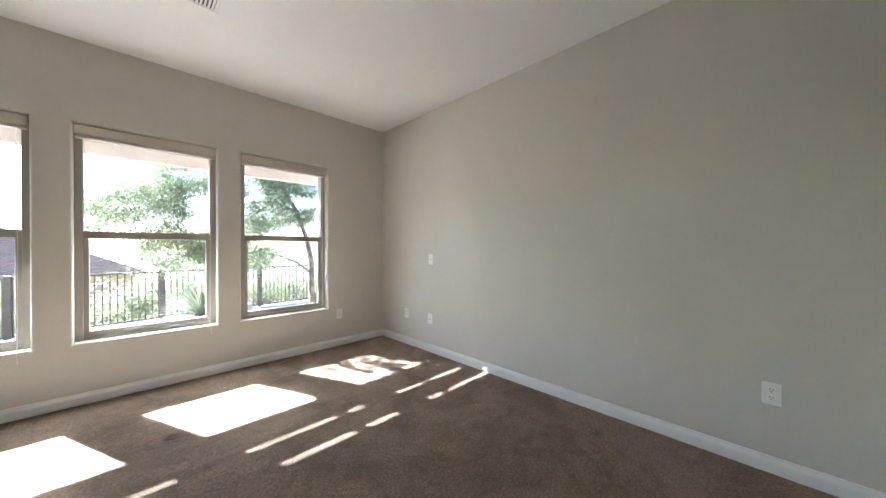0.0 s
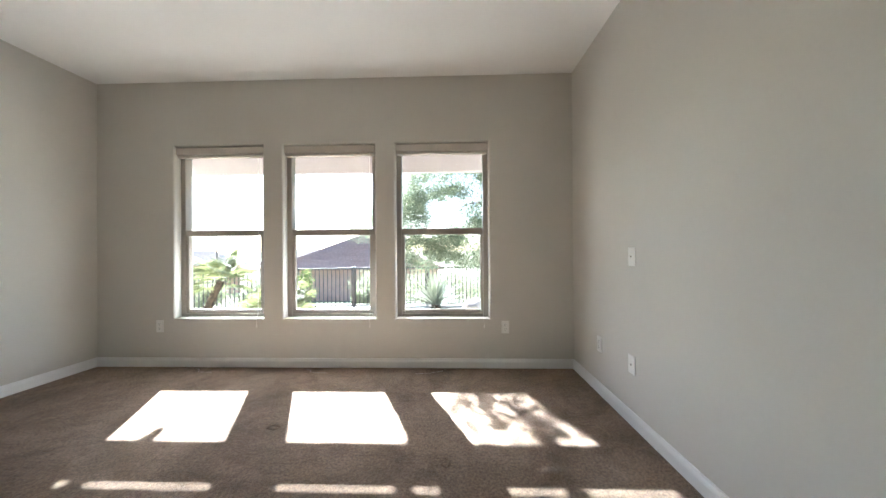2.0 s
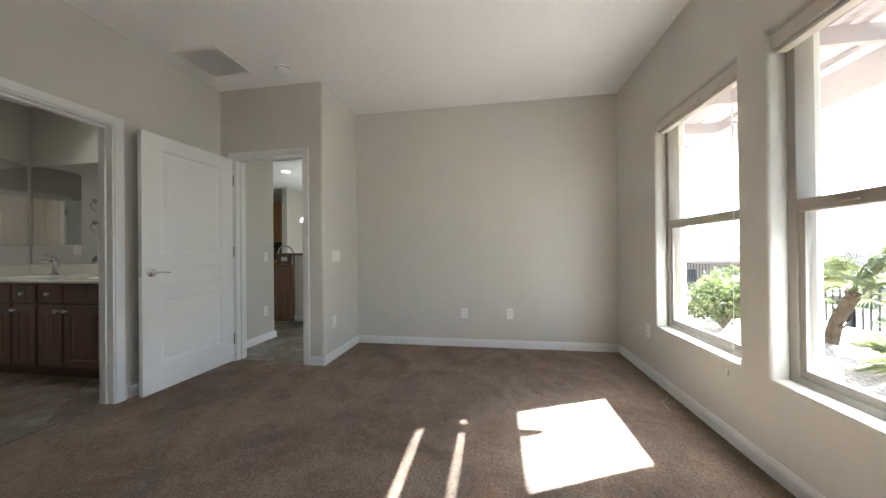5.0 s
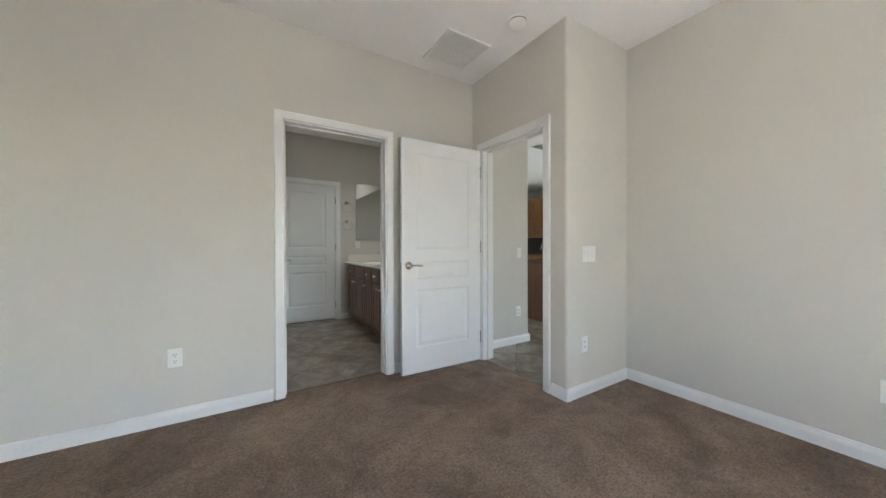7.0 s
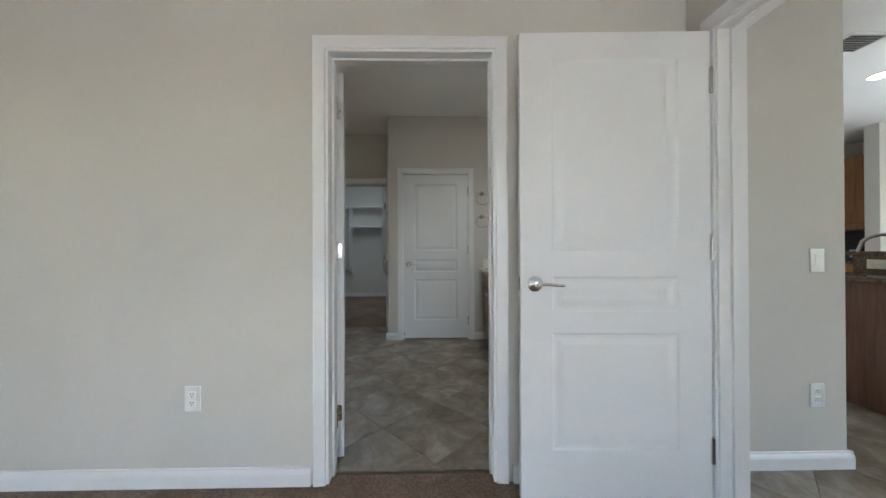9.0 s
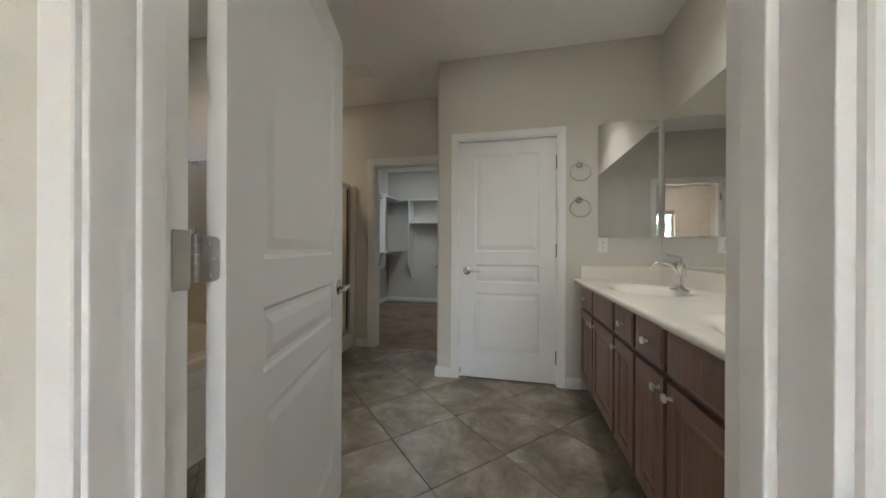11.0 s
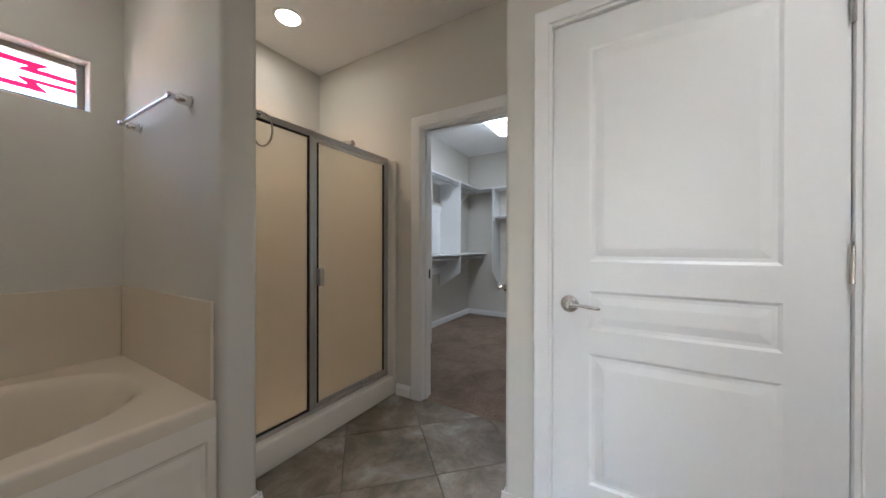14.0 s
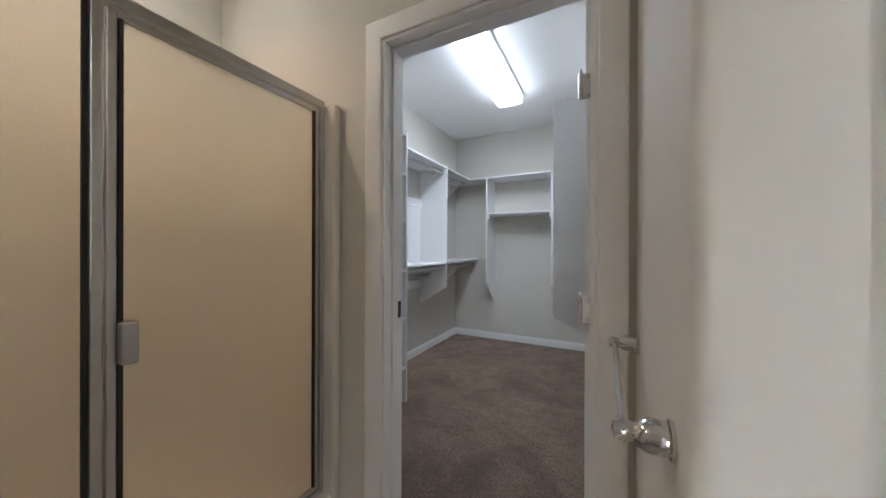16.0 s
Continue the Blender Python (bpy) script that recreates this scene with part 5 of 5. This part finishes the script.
# patio cover
pg = thing("patio_cover", "cream painted wooden lattice patio cover on posts", "pergola")
B0, B1, BZ0, BZ1 = 4.240, 4.325, 2.110, 2.345
part("beam", one_box((-3.35, B0, BZ0), (2.05, B1, BZ1), 0.006), STUCCO, pg)
part("ledger", one_box((-3.6, N + OUT + 0.001, 2.33), (2.4, N + OUT + 0.045, 2.47), 0.004), STUCCO, pg)
for x in (1.95,):
    part("post", one_box((x - 0.07, 4.27, -0.2), (x + 0.07, 4.41, BZ0), 0.008), STUCCO, pg)
rx = -4.24
while rx < 2.3:
    bm = one_box((rx - 0.022, N + OUT + 0.046, BZ1), (rx + 0.022, 4.72, BZ1 + 0.115), 0.003)
    r = part("rafter", bm, STUCCO, pg)
    part("bolt", one_box((rx - 0.03, B0 - 0.006, BZ1 + 0.02), (rx - 0.022, B0 + 0.03, BZ1 + 0.05)), IRON, r, "dark bolt plate")
    rx += 0.78
for sy in (4.634, 4.484, 4.316, 4.224, 4.060, 3.954, 3.85, 3.74, 3.63, 3.52):
    part("slat", one_box((-3.6, sy - 0.006, BZ1 + 0.115), (2.3, sy + 0.044, BZ1 + 0.205), 0.002), STUCCO, pg)

# iron fence on a low kerb, following the slope
fence = thing("iron_fence", "dark bronze iron fence with thin upright bars on a low kerb", "fence")


def fence_line(x):
    return 9.75 + (0.10 * (x + 1.0) if x > -1 else -0.30 * (-1.0 - x) * 0.55)


def fence_run(x0, x1):
    n = max(1, round((x1 - x0) / 0.115))
    za = -0.62
    for k in range(n):
        x = x0 + (x1 - x0) * (k + 0.5) / n
        y = fence_line(x)
        part("bar", one_box((-0.011, -0.011, za + 0.05), (0.011, 0.011, 0.555)), IRON, fence, at=Matrix.Translation((x, y, 0)))
    for z0, z1 in ((0.545, 0.585), (za + 0.06, za + 0.09)):
        a, b = Vector((x0, fence_line(x0), 0)), Vector((x1, fence_line(x1), 0))
        d = b - a
        part("rail", one_box((0, -0.016, z0), (d.length, 0.016, z1)), IRON, fence, at=Matrix.Translation(a) @ Matrix.Rotation(math.atan2(d.y, d.x), 4, "Z"))
    part("post", one_box((-0.045, -0.045, za - 0.25), (0.045, 0.045, 0.62), 0.006), IRON, fence, at=Matrix.Translation((x0, fence_line(x0), 0)))


px = -10.7
while px < 9.5:
    fence_run(px, px + 2.2)
    a, b = Vector((px, fence_line(px), 0)), Vector((px + 2.2, fence_line(px + 2.2), 0))
    d = b - a
    kb = obj("kerb", one_box((0, -0.10, -1.1), (d.length, 0.10, -0.60), 0.02), CONCRETE, at=Matrix.Translation(a) @ Matrix.Rotation(math.atan2(d.y, d.x), 4, "Z"))
    tagged(kb, "pale concrete kerb under the iron fence", "kerb", kind="structure")
    px += 2.2

rng = random.Random(4)


def leaf_quad(bm, p, d, w, l, fold=0.2):
    """A small pointed leaf from p along d."""
    side = d.cross(Vector((rng.uniform(-1, 1), rng.uniform(-1, 1), rng.uniform(-0.3, 1)))).normalized() * w
    bm.faces.new([bm.verts.new(c) for c in (p, p + d * l * 0.5 + side, p + d * l, p + d * l * 0.5 - side)])


def rand_dir(up=0.0):
    v = Vector((rng.gauss(0, 1), rng.gauss(0, 1), rng.gauss(0, 1) + up))
    return v.normalized()


def clump(bm, centre, r, n, size, flat=0.7, droop=0.0):
    for _ in range(n):
        d = rand_dir()
        k = rng.random() ** 0.45
        p = Vector(centre) + Vector((d.x * r * k, d.y * r * k, d.z * r * flat * k))
        o = (rand_dir(-droop)).normalized()
        leaf_quad(bm, p, o, size * 0.19 * rng.uniform(0.7, 1.3), size * rng.uniform(0.7, 1.4))


# the tree beside the patio
tree = thing("olive_tree", "leaning grey-trunked tree with fine olive-green foliage", "tree")
T0 = Vector((2.9, 7.1, -0.3))
bm = bmesh.new()
tube(bm, [T0, T0 + Vector((-0.06, 0, 0.5)), T0 + Vector((-0.05, 0.02, 1.1)), T0 + Vector((-0.18, 0, 1.7)), T0 + Vector((-0.42, -0.05, 2.3)), T0 + Vector((-0.75, -0.1, 2.8))], [0.10, 0.074, 0.062, 0.055, 0.046, 0.036], 10)
part("trunk", bm, BARK, tree, smooth=True)
BOUGHS = [((-0.06, 0, 0.85), (-0.35, 0.1, 1.12), (-0.75, 0.2, 1.30), (-1.2, 0.2, 1.36)),
         ((-0.42, -0.05, 2.3), (-0.95, -0.2, 2.45), (-1.5, -0.4, 2.35), (-2.0, -0.5, 1.95)),
         ((-0.75, -0.1, 2.8), (-1.2, -0.5, 3.2), (-1.8, -0.9, 3.5), (-2.3, -1.1, 3.6)),
         ((-0.75, -0.1, 2.8), (-0.6, 0.3, 3.4), (-0.3, 0.5, 3.9), (0.1, 0.6, 4.2)),
         ((-0.3, 0, 2.0), (0.2, 0.3, 2.5), (0.7, 0.5, 2.9), (1.2, 0.5, 3.1)),
         ((-0.9, -0.2, 2.5), (-1.3, 0.3, 2.1), (-1.7, 0.5, 1.7), (-2.2, 0.6, 1.4))]
bm_leaf = bmesh.new()
for lb in BOUGHS:
    pts = [T0 + Vector(p) for p in lb]
    part("limb", tube(bmesh.new(), pts, [0.034, 0.024, 0.015, 0.007], 8), BARK, tree, smooth=True)
    for k in range(9):
        f = 0.35 + 0.65 * k / 8
        i = min(2, int(f * 3))
        base = pts[i].lerp(pts[i + 1], f * 3 - i)
        off = rand_dir() * rng.uniform(0.1, 0.45)
        clump(bm_leaf, base + off, rng.uniform(0.16, 0.34), 80, 0.042, 0.55, 0.4)
count = 0
while count < 1500:
    x, y = rng.uniform(-1.0, 2.9), rng.uniform(6.4, 7.9)
    z = rng.uniform(0.55, 3.5)
    low = 1.45 if x < -0.2 else 0.74
    if 0.2 < x < 0.9 and rng.random() < 0.3:
        low = 0.55
    gap = ((x - 0.95) / 0.42) ** 2 + ((z - 1.93) / 0.25) ** 2 < rng.uniform(0.5, 1.5) or (x > 2.1 and z < 1.7)
    if z < low or gap or z > 1.95 + 0.85 * (x + 0.9) or noise.noise(Vector((x * 2.3, y * 1.2, z * 3.4))) < 0.0:
        continue
    clump(bm_leaf, (x, y, z), rng.uniform(0.14, 0.42), 84, 0.043, 0.6, 0.6)
    count += 1
# extra clumps, mostly out of view, set to dapple the third window's sun patch
for _ in range(80):
    c = Vector((rng.uniform(-0.55, 0.28), rng.uniform(5.8, 6.5), rng.uniform(3.1, 3.7)))
    clump(bm_leaf, c, rng.uniform(0.05, 0.12), 26, 0.06, 0.8, 0.5)
tagged(part("crown", bm_leaf, LEAF, tree, "fine olive-green leaves"), kind="stuff")


def fan_frond(bm, base, yaw, tilt, stem, size, n=30):
    """A fan palm frond: a stem and a spread of folded blades."""
    d = Vector((math.cos(yaw) * math.cos(tilt), math.sin(yaw) * math.cos(tilt), math.sin(tilt)))
    side = Vector((-math.sin(yaw), math.cos(yaw), 0))
    up = side.cross(d) * -1
    tip = base + d * stem + Vector((0, 0, -0.06 * stem))
    w = side * 0.009
    bm.faces.new([bm.verts.new(c) for c in (base - w, base + w, tip + w * 0.6, tip - w * 0.6)])
    for i in range(n):
        a = -1.75 + 3.5 * i / (n - 1)
        b = d * math.cos(a) + side * math.sin(a)
        l = size * (0.72 + 0.28 * math.cos(a * 0.8)) * rng.uniform(0.9, 1.08)
        droop = Vector((0, 0, -0.30 * l * rng.uniform(0.6, 1.4)))
        q = tip + b * l * 0.55
        wv = (b.cross(up)).normalized() * 0.0050 * (size / 0.45)
        f = up * 0.010
        v0, v1, v2, v3 = (bm.verts.new(c) for c in (tip, q - wv + f, q + wv - f, tip + b * l + droop))
        bm.faces.new((v0, v1, v3, v2))


def palm(name, label, at, trunk, fronds, size, stem, lean=(0, 0), low=-0.5):
    p = thing(name, label, "palm", Matrix.Translation(at))
    top = Vector((lean[0], lean[1], trunk))
    if trunk > 0.15:
        bm = tube(bmesh.new(), [(0, 0, -0.15), (lean[0] * 0.3, lean[1] * 0.3, trunk * 0.4), (lean[0] * 0.7, lean[1] * 0.7, trunk * 0.75), top], [0.080, 0.066, 0.068, 0.058], 12)
        for k in range(26):
            f = k / 26
            c = Vector((lean[0] * f, lean[1] * f, trunk * f))
            a = k * 2.4
            q = c + Vector((math.cos(a), math.sin(a), 0)) * 0.064
            s = Vector((-math.sin(a), math.cos(a), 0)) * 0.03
            bm.faces.new([bm.verts.new(v) for v in (q - s, q + s, q + s * 0.3 + Vector((math.cos(a) * 0.05, math.sin(a) * 0.05, 0.10)), q - s * 0.3 + Vector((math.cos(a) * 0.05, math.sin(a) * 0.05, 0.10)))])
        part("trunk", bm, PALM_BARK, p, "shaggy brown palm trunk", True)
    bm = bmesh.new()
    for k in range(fronds):
        fan_frond(bm, top + Vector((0, 0, rng.uniform(-0.05, 0.05))), k * 2.399 + rng.uniform(-0.2, 0.2), rng.uniform(low, 1.25), stem * rng.uniform(0.7, 1.15), size * rng.uniform(0.85, 1.15))
    tagged(part("crown", bm, PALM_LEAF, p, "green fan palm fronds"), kind="stuff")
    return p


palm("fan_palm", "short fan palm with a leaning shaggy trunk", (-3.85, 6.3, ground_z(-3.85, 6.3)), 0.74, 28, 0.40, 0.36, (0.30, 0.05), -0.35)
palm("fan_palm", "bushy low fan palm with wide green fronds", (-2.1, 5.95, ground_z(-2.1, 5.95)), 0.10, 50, 0.38, 0.48, (0, 0), -0.05)
palm("fan_palm", "bushy low fan palm with wide green fronds", (-5.4, 6.2, ground_z(-5.4, 6.2)), 0.25, 40, 0.38, 0.46, (0, 0), -0.2)


def yucca(at, n, size, label):
    y = thing("yucca_plant", label, "plant", Matrix.Translation(at), "yucca plants")
    part("stump", revolve(bmesh.new(), [(0.0, -0.05), (0.11, -0.05), (0.13, 0.05), (0.09, 0.16), (0.0, 0.2)], n=14), PALM_BARK, y, "brown woody base", True)
    bm = bmesh.new()
    for k in range(n):
        a, t = k * 2.399, rng.uniform(0.05, 1.45)
        d = Vector((math.cos(a) * math.cos(t), math.sin(a) * math.cos(t), math.sin(t)))
        s = Vector((-math.sin(a), math.cos(a), 0)) * 0.013
        l = size * rng.uniform(0.75, 1.1)
        b = Vector((0, 0, 0.12)) + d * 0.04
        m = b + d * l * 0.5
        e = b + d * l + Vector((0, 0, -0.10 * l))
        v = [bm.verts.new(c) for c in (b - s * 0.7, b + s * 0.7, m + s, m - s, e)]
        bm.faces.new((v[0], v[1], v[2], v[3]))
        bm.faces.new((v[3], v[2], v[4]))
    tagged(part("leaves", bm, AGAVE_LEAF, y, "stiff pale green sword leaves"), kind="stuff")


yucca((0.72, 6.97, ground_z(0.72, 6.97)), 340, 0.76, "round yucca with stiff pale green sword leaves")


def shrub(at, r, n, size, mat, label, flat=0.8):
    s = thing("shrub", label, "shrub", Matrix.Translation(at))
    bm = tube(bmesh.new(), [(0, 0, -0.1), (0.02, 0.01, r * 0.6)], [0.03, 0.012], 7)
    for k in range(5):
        a = k * 1.3
        tube(bm, [(0, 0, 0.0), (0.35 * r * math.cos(a), 0.35 * r * math.sin(a), r * 0.6), (0.7 * r * math.cos(a), 0.7 * r * math.sin(a), r * 1.0)], [0.018, 0.012, 0.006], 6)
    part("stems", bm, BARK, s, "thin woody stems")
    bm = bmesh.new()
    for _ in range(int(n / 45)):
        d = rand_dir(0.3)
        k = rng.random() ** 0.5
        c = Vector((d.x * r * k * 0.8, d.y * r * k * 0.8, r * flat * 0.95 + d.z * r * flat * k * 0.8))
        clump(bm, c, r * 0.26, 45, size, 0.9)
    tagged(part("foliage", bm, mat, s, "small leaves"), kind="stuff")


shrub((-4.35, 5.35, ground_z(-4.35, 5.35)), 0.62, 2600, 0.075, SHRUB_LEAF, "loose light green desert shrub")
shrub((-3.0, 8.4, ground_z(-3.0, 8.4)), 0.50, 1800, 0.08, SHRUB_LEAF, "upright narrow yellow-green shrub", 1.25)
shrub((-6.6, 7.3, ground_z(-6.6, 7.3)), 0.7, 2200, 0.085, SHRUB_LEAF, "loose light green desert shrub")
for x, y, r in ((-7.5, 13.5, 1.0), (-8.6, 12.4, 0.8), (-2.2, 12.0, 0.7), (-1.0, 15.5, 1.1), (0.6, 14.2, 1.0), (2.4, 15.5, 1.3), (4.6, 14.4, 1.1), (-11, 15, 1.2), (7, 15, 1.2), (-0.6, 18, 1.5), (1.6, 18, 1.4), (-1.7, 13.2, 1.25), (-0.2, 12.6, 1.05), (1.1, 12.8, 1.2), (3.4, 12.9, 1.2), (5.6, 12.6, 1.1), (-3.4, 17.5, 1.5), (3.3, 19.5, 1.7), (6.0, 19, 1.7), (8.6, 18, 1.6)):
    shrub((x, y, ground_z(x, y)), r, 2600, 0.10, FAR_LEAF, "pale green scrub bush beyond the fence")

# stones and gravel on the yard
bm = bmesh.new()
bmesh.ops.create_icosphere(bm, subdivisions=3, radius=0.27)
for v in bm.verts:
    v.co *= 1 + 0.28 * noise.noise(v.co / 0.2 + Vector((3, 1, 0)))
    v.co.z *= 0.75
tagged(obj("boulder", bm, STONE, smooth="all", at=Matrix.Translation((1.65, 8.2, ground_z(1.65, 8.2) + 0.08))), "pale rounded boulder on the gravel beside the yucca", "boulder")
for i in range(46):
    x, y, r = rng.uniform(-6, 4), rng.uniform(4.9, 9.3), rng.uniform(0.03, 0.09)
    bm = bmesh.new()
    bmesh.ops.create_icosphere(bm, subdivisions=2, radius=r)
    for v in bm.verts:
        v.co *= 1 + 0.25 * noise.noise(v.co / r + Vector((i, 0, 0)))
        v.co.z *= 0.6
    tagged(obj("landscape_stone", bm, STONE, smooth="all", at=Matrix.Translation((x, y, ground_z(x, y) + r * 0.2))), "rounded pale landscape stone on gravel", "stone", "landscape stones")
bm = bmesh.new()
for i in range(5200):
    x, y, r = rng.uniform(-6.5, 4), rng.uniform(4.6, 9.6), rng.uniform(0.010, 0.026)
    z = ground_z(x, y)
    ring = [bm.verts.new((x + r * math.cos(a + i) * rng.uniform(0.7, 1.2), y + r * math.sin(a + i) * rng.uniform(0.7, 1.2), z - 0.004)) for a in (0, 1.57, 3.14, 4.71)]
    t = bm.verts.new((x, y, z + r * 0.7))
    for k in range(4):
        bm.faces.new((ring[k], ring[(k + 1) % 4], t))
tagged(obj("gravel", bm, STONE), "loose pale decorative gravel", "gravel", kind="stuff")


# neighbouring houses
def house(name_label, x, y, yaw, w, d, eave, rise, roof_mat, windows=2, base=-4.2, top=0.35):
    h = thing("house", name_label, "house", pose(x, y, 0, 0, 0, yaw))
    part("wall", one_box((-w / 2, -d / 2, base), (w / 2, d / 2, eave)), STUCCO_TAN, h)
    o, tk = 0.5, 0.16
    a, b, run = w / 2 + o, d / 2 + o, max(0.2, w / 2 - d / 2)
    ridge = top * w / 2
    bm = bmesh.new()
    lo = [bm.verts.new(c) for c in ((-a, -b, eave), (a, -b, eave), (a, b, eave), (-a, b, eave))]
    hi = [bm.verts.new(c) for c in ((-a, -b, eave + tk), (a, -b, eave + tk), (a, b, eave + tk), (-a, b, eave + tk))]
    r0, r1 = bm.verts.new((-ridge, 0, eave + tk + rise)), bm.verts.new((ridge, 0, eave + tk + rise))
    bm.faces.new(lo[::-1])
    for i in range(4):
        bm.faces.new((lo[i], lo[(i + 1) % 4], hi[(i + 1) % 4], hi[i]))
    bm.faces.new((hi[0], hi[1], r1, r0))
    bm.faces.new((hi[1], hi[2], r1))
    bm.faces.new((hi[2], hi[3], r0, r1))
    bm.faces.new((hi[3], hi[0], r0))
    rf = part("roof", bm, roof_mat, h)
    courses = 30
    for i in range(courses):
        f0 = i / courses
        bmc = bmesh.new()
        for s in (-1, 1):
            y0 = s * b * (1 - f0)
            x0 = a + (ridge - a) * f0
            z = eave + tk + rise * f0 + 0.02
            box(bmc, (-x0, min(y0, y0 - s * 0.12), z - 0.02), (x0, max(y0, y0 - s * 0.12), z + 0.014))
        part("tile_course", bmc, roof_mat, rf)
    for i in range(windows):
        wx = -w / 2 + w * (i + 0.5) / windows
        wn_ = part("window", one_box((wx - 0.6, -d / 2 - 0.03, eave - 1.7), (wx + 0.6, -d / 2 + 0.02, eave - 0.6)), SLOT, h, "dark window")
        part("frame", boxes(((wx - 0.66, -d / 2 - 0.05, eave - 1.76), (wx + 0.66, -d / 2 - 0.03, eave - 1.70)), ((wx - 0.66, -d / 2 - 0.05, eave - 0.60), (wx + 0.66, -d / 2 - 0.03, eave - 0.54))), STUCCO, wn_)
    return h


house("brown tiled-roof stucco house below the fence", -6.9, 29.5, 3, 13.2, 8.0, -0.45, 2.95, ROOF, 0, top=0.08)
house("tan stucco house with low tiled roof", -25.8, 32.5, 40, 7, 8, -0.2, 1.3, ROOF_PALE, 2)
house("tan stucco house with low tiled roof", -34, 21, 62, 16, 10, -0.2, 1.5, ROOF_PALE, 3)
house("tan stucco house with low tiled roof", -20, 47, 20, 12, 10, -0.6, 1.9, ROOF_PALE, 2)
house("tan stucco house with pale tiled roof beyond the fence", 9.6, 22.5, -24, 10, 9, -0.9, 2.6, ROOF_PALE, 2)
house("tan stucco house with low tiled roof", -52, 44, 45, 14, 10, -0.4, 1.7, ROOF_PALE, 2)
lp = thing("street_lamp", "tall thin dark street lamp pole", "lamp post", Matrix.Translation((-20.7, 28.6, -4)))
part("pole", tube(bmesh.new(), [(0, 0, 0), (0, 0, 8.8)], [0.10, 0.06], 8), IRON, lp)
part("arm", tube(bmesh.new(), [(0, 0, 8.7), (0.2, 0, 8.9), (0.5, 0, 8.9)], 0.05, 6), IRON, lp)

# ---- floor tiles, laid diagonally ----
TS = 0.3225 * math.sqrt(2)


def tile_mesh():
    h = TS / 2 - 0.0016
    bm = one_box((-h, -h, -0.008), (h, h, 0.0), 0.0025, 1)
    me = bpy.data.meshes.new("floor_tile")
    bm.to_mesh(me)
    bm.free()
    me.materials.append(TILE)
    return me


TILE_MESH = tile_mesh()


def clipped_tile(poly, cx, cy, x0, x1, y0, y1):
    """The part of a diamond tile that lies within the room."""
    def cut(pts, n, lim, keep_less):
        out = []
        for i, p in enumerate(pts):
            q = pts[(i + 1) % len(pts)]
            ip, iq = (p[n] <= lim) == keep_less, (q[n] <= lim) == keep_less
            if ip:
                out.append(p)
            if ip != iq:
                f = (lim - p[n]) / (q[n] - p[n])
                out.append((p[0] + (q[0] - p[0]) * f, p[1] + (q[1] - p[1]) * f))
        return out
    for n, lim, less in ((0, x0, False), (0, x1, True), (1, y0, False), (1, y1, True)):
        poly = cut(poly, n, lim, less)
        if len(poly) < 3:
            return None
    bm = bmesh.new()
    up = [bm.verts.new((x - cx, y - cy, 0.0)) for x, y in poly]
    dn = [bm.verts.new((x - cx, y - cy, -0.008)) for x, y in poly]
    bm.faces.new(up)
    for i in range(len(poly)):
        j = (i + 1) % len(poly)
        bm.faces.new((up[i], dn[i], dn[j], up[j]))
    bmesh.ops.recalc_face_normals(bm, faces=bm.faces)
    return bm


def lay(parent, x0, x1, y0, y1):
    h = 0.3225
    g = 0.0016 * math.sqrt(2)
    for i in range(int((x0 + 0.05) / h) - 3, int((x1 + 0.05) / h) + 4):
        for j in range(int((y0 + 2.65) / h) - 3, int((y1 + 2.65) / h) + 4):
            if (i + j) % 2 == 0:
                continue
            cx, cy = -0.05 + h * i, -2.65 + h * j
            if cx + h <= x0 or cx - h >= x1 or cy + h <= y0 or cy - h >= y1:
                continue
            if x0 < cx - h and cx + h < x1 and y0 < cy - h and cy + h < y1:
                t = new("tile", TILE_MESH)
                t.matrix_local = pose(cx, cy, 0, 0, 0, 45)
                t.parent = parent
            else:
                bm = clipped_tile([(cx + h - g, cy), (cx, cy + h - g), (cx - h + g, cy), (cx, cy - h + g)], cx, cy, x0, x1, y0, y1)
                if bm:
                    part("tile", bm, TILE, parent, at=Matrix.Translation((cx, cy, 0)))


lay(bath_floor, BW, BE, CY - 0.03, S - 0.085)
lay(hall_floor, -6.1, -2.62, -3.4, 1.2)
lay(hall_floor, -2.62, DW - 0.045, -0.965, SWY - 0.16)
lay(hall_floor, -2.62, -2.45, -3.4, -0.965)
tagged(obj("floor_far_tiles", boxes(((-9.5, -6.5, -0.004), (-6.1, 4.5, 0.0)), ((-6.1, -6.5, -0.004), (-2.43, -3.4, 0.0)), ((-6.1, 1.2, -0.004), (-2.62, 3.4, 0.0))), TILE), "stone-look tile floor far off in the great room", "floor", kind="structure")
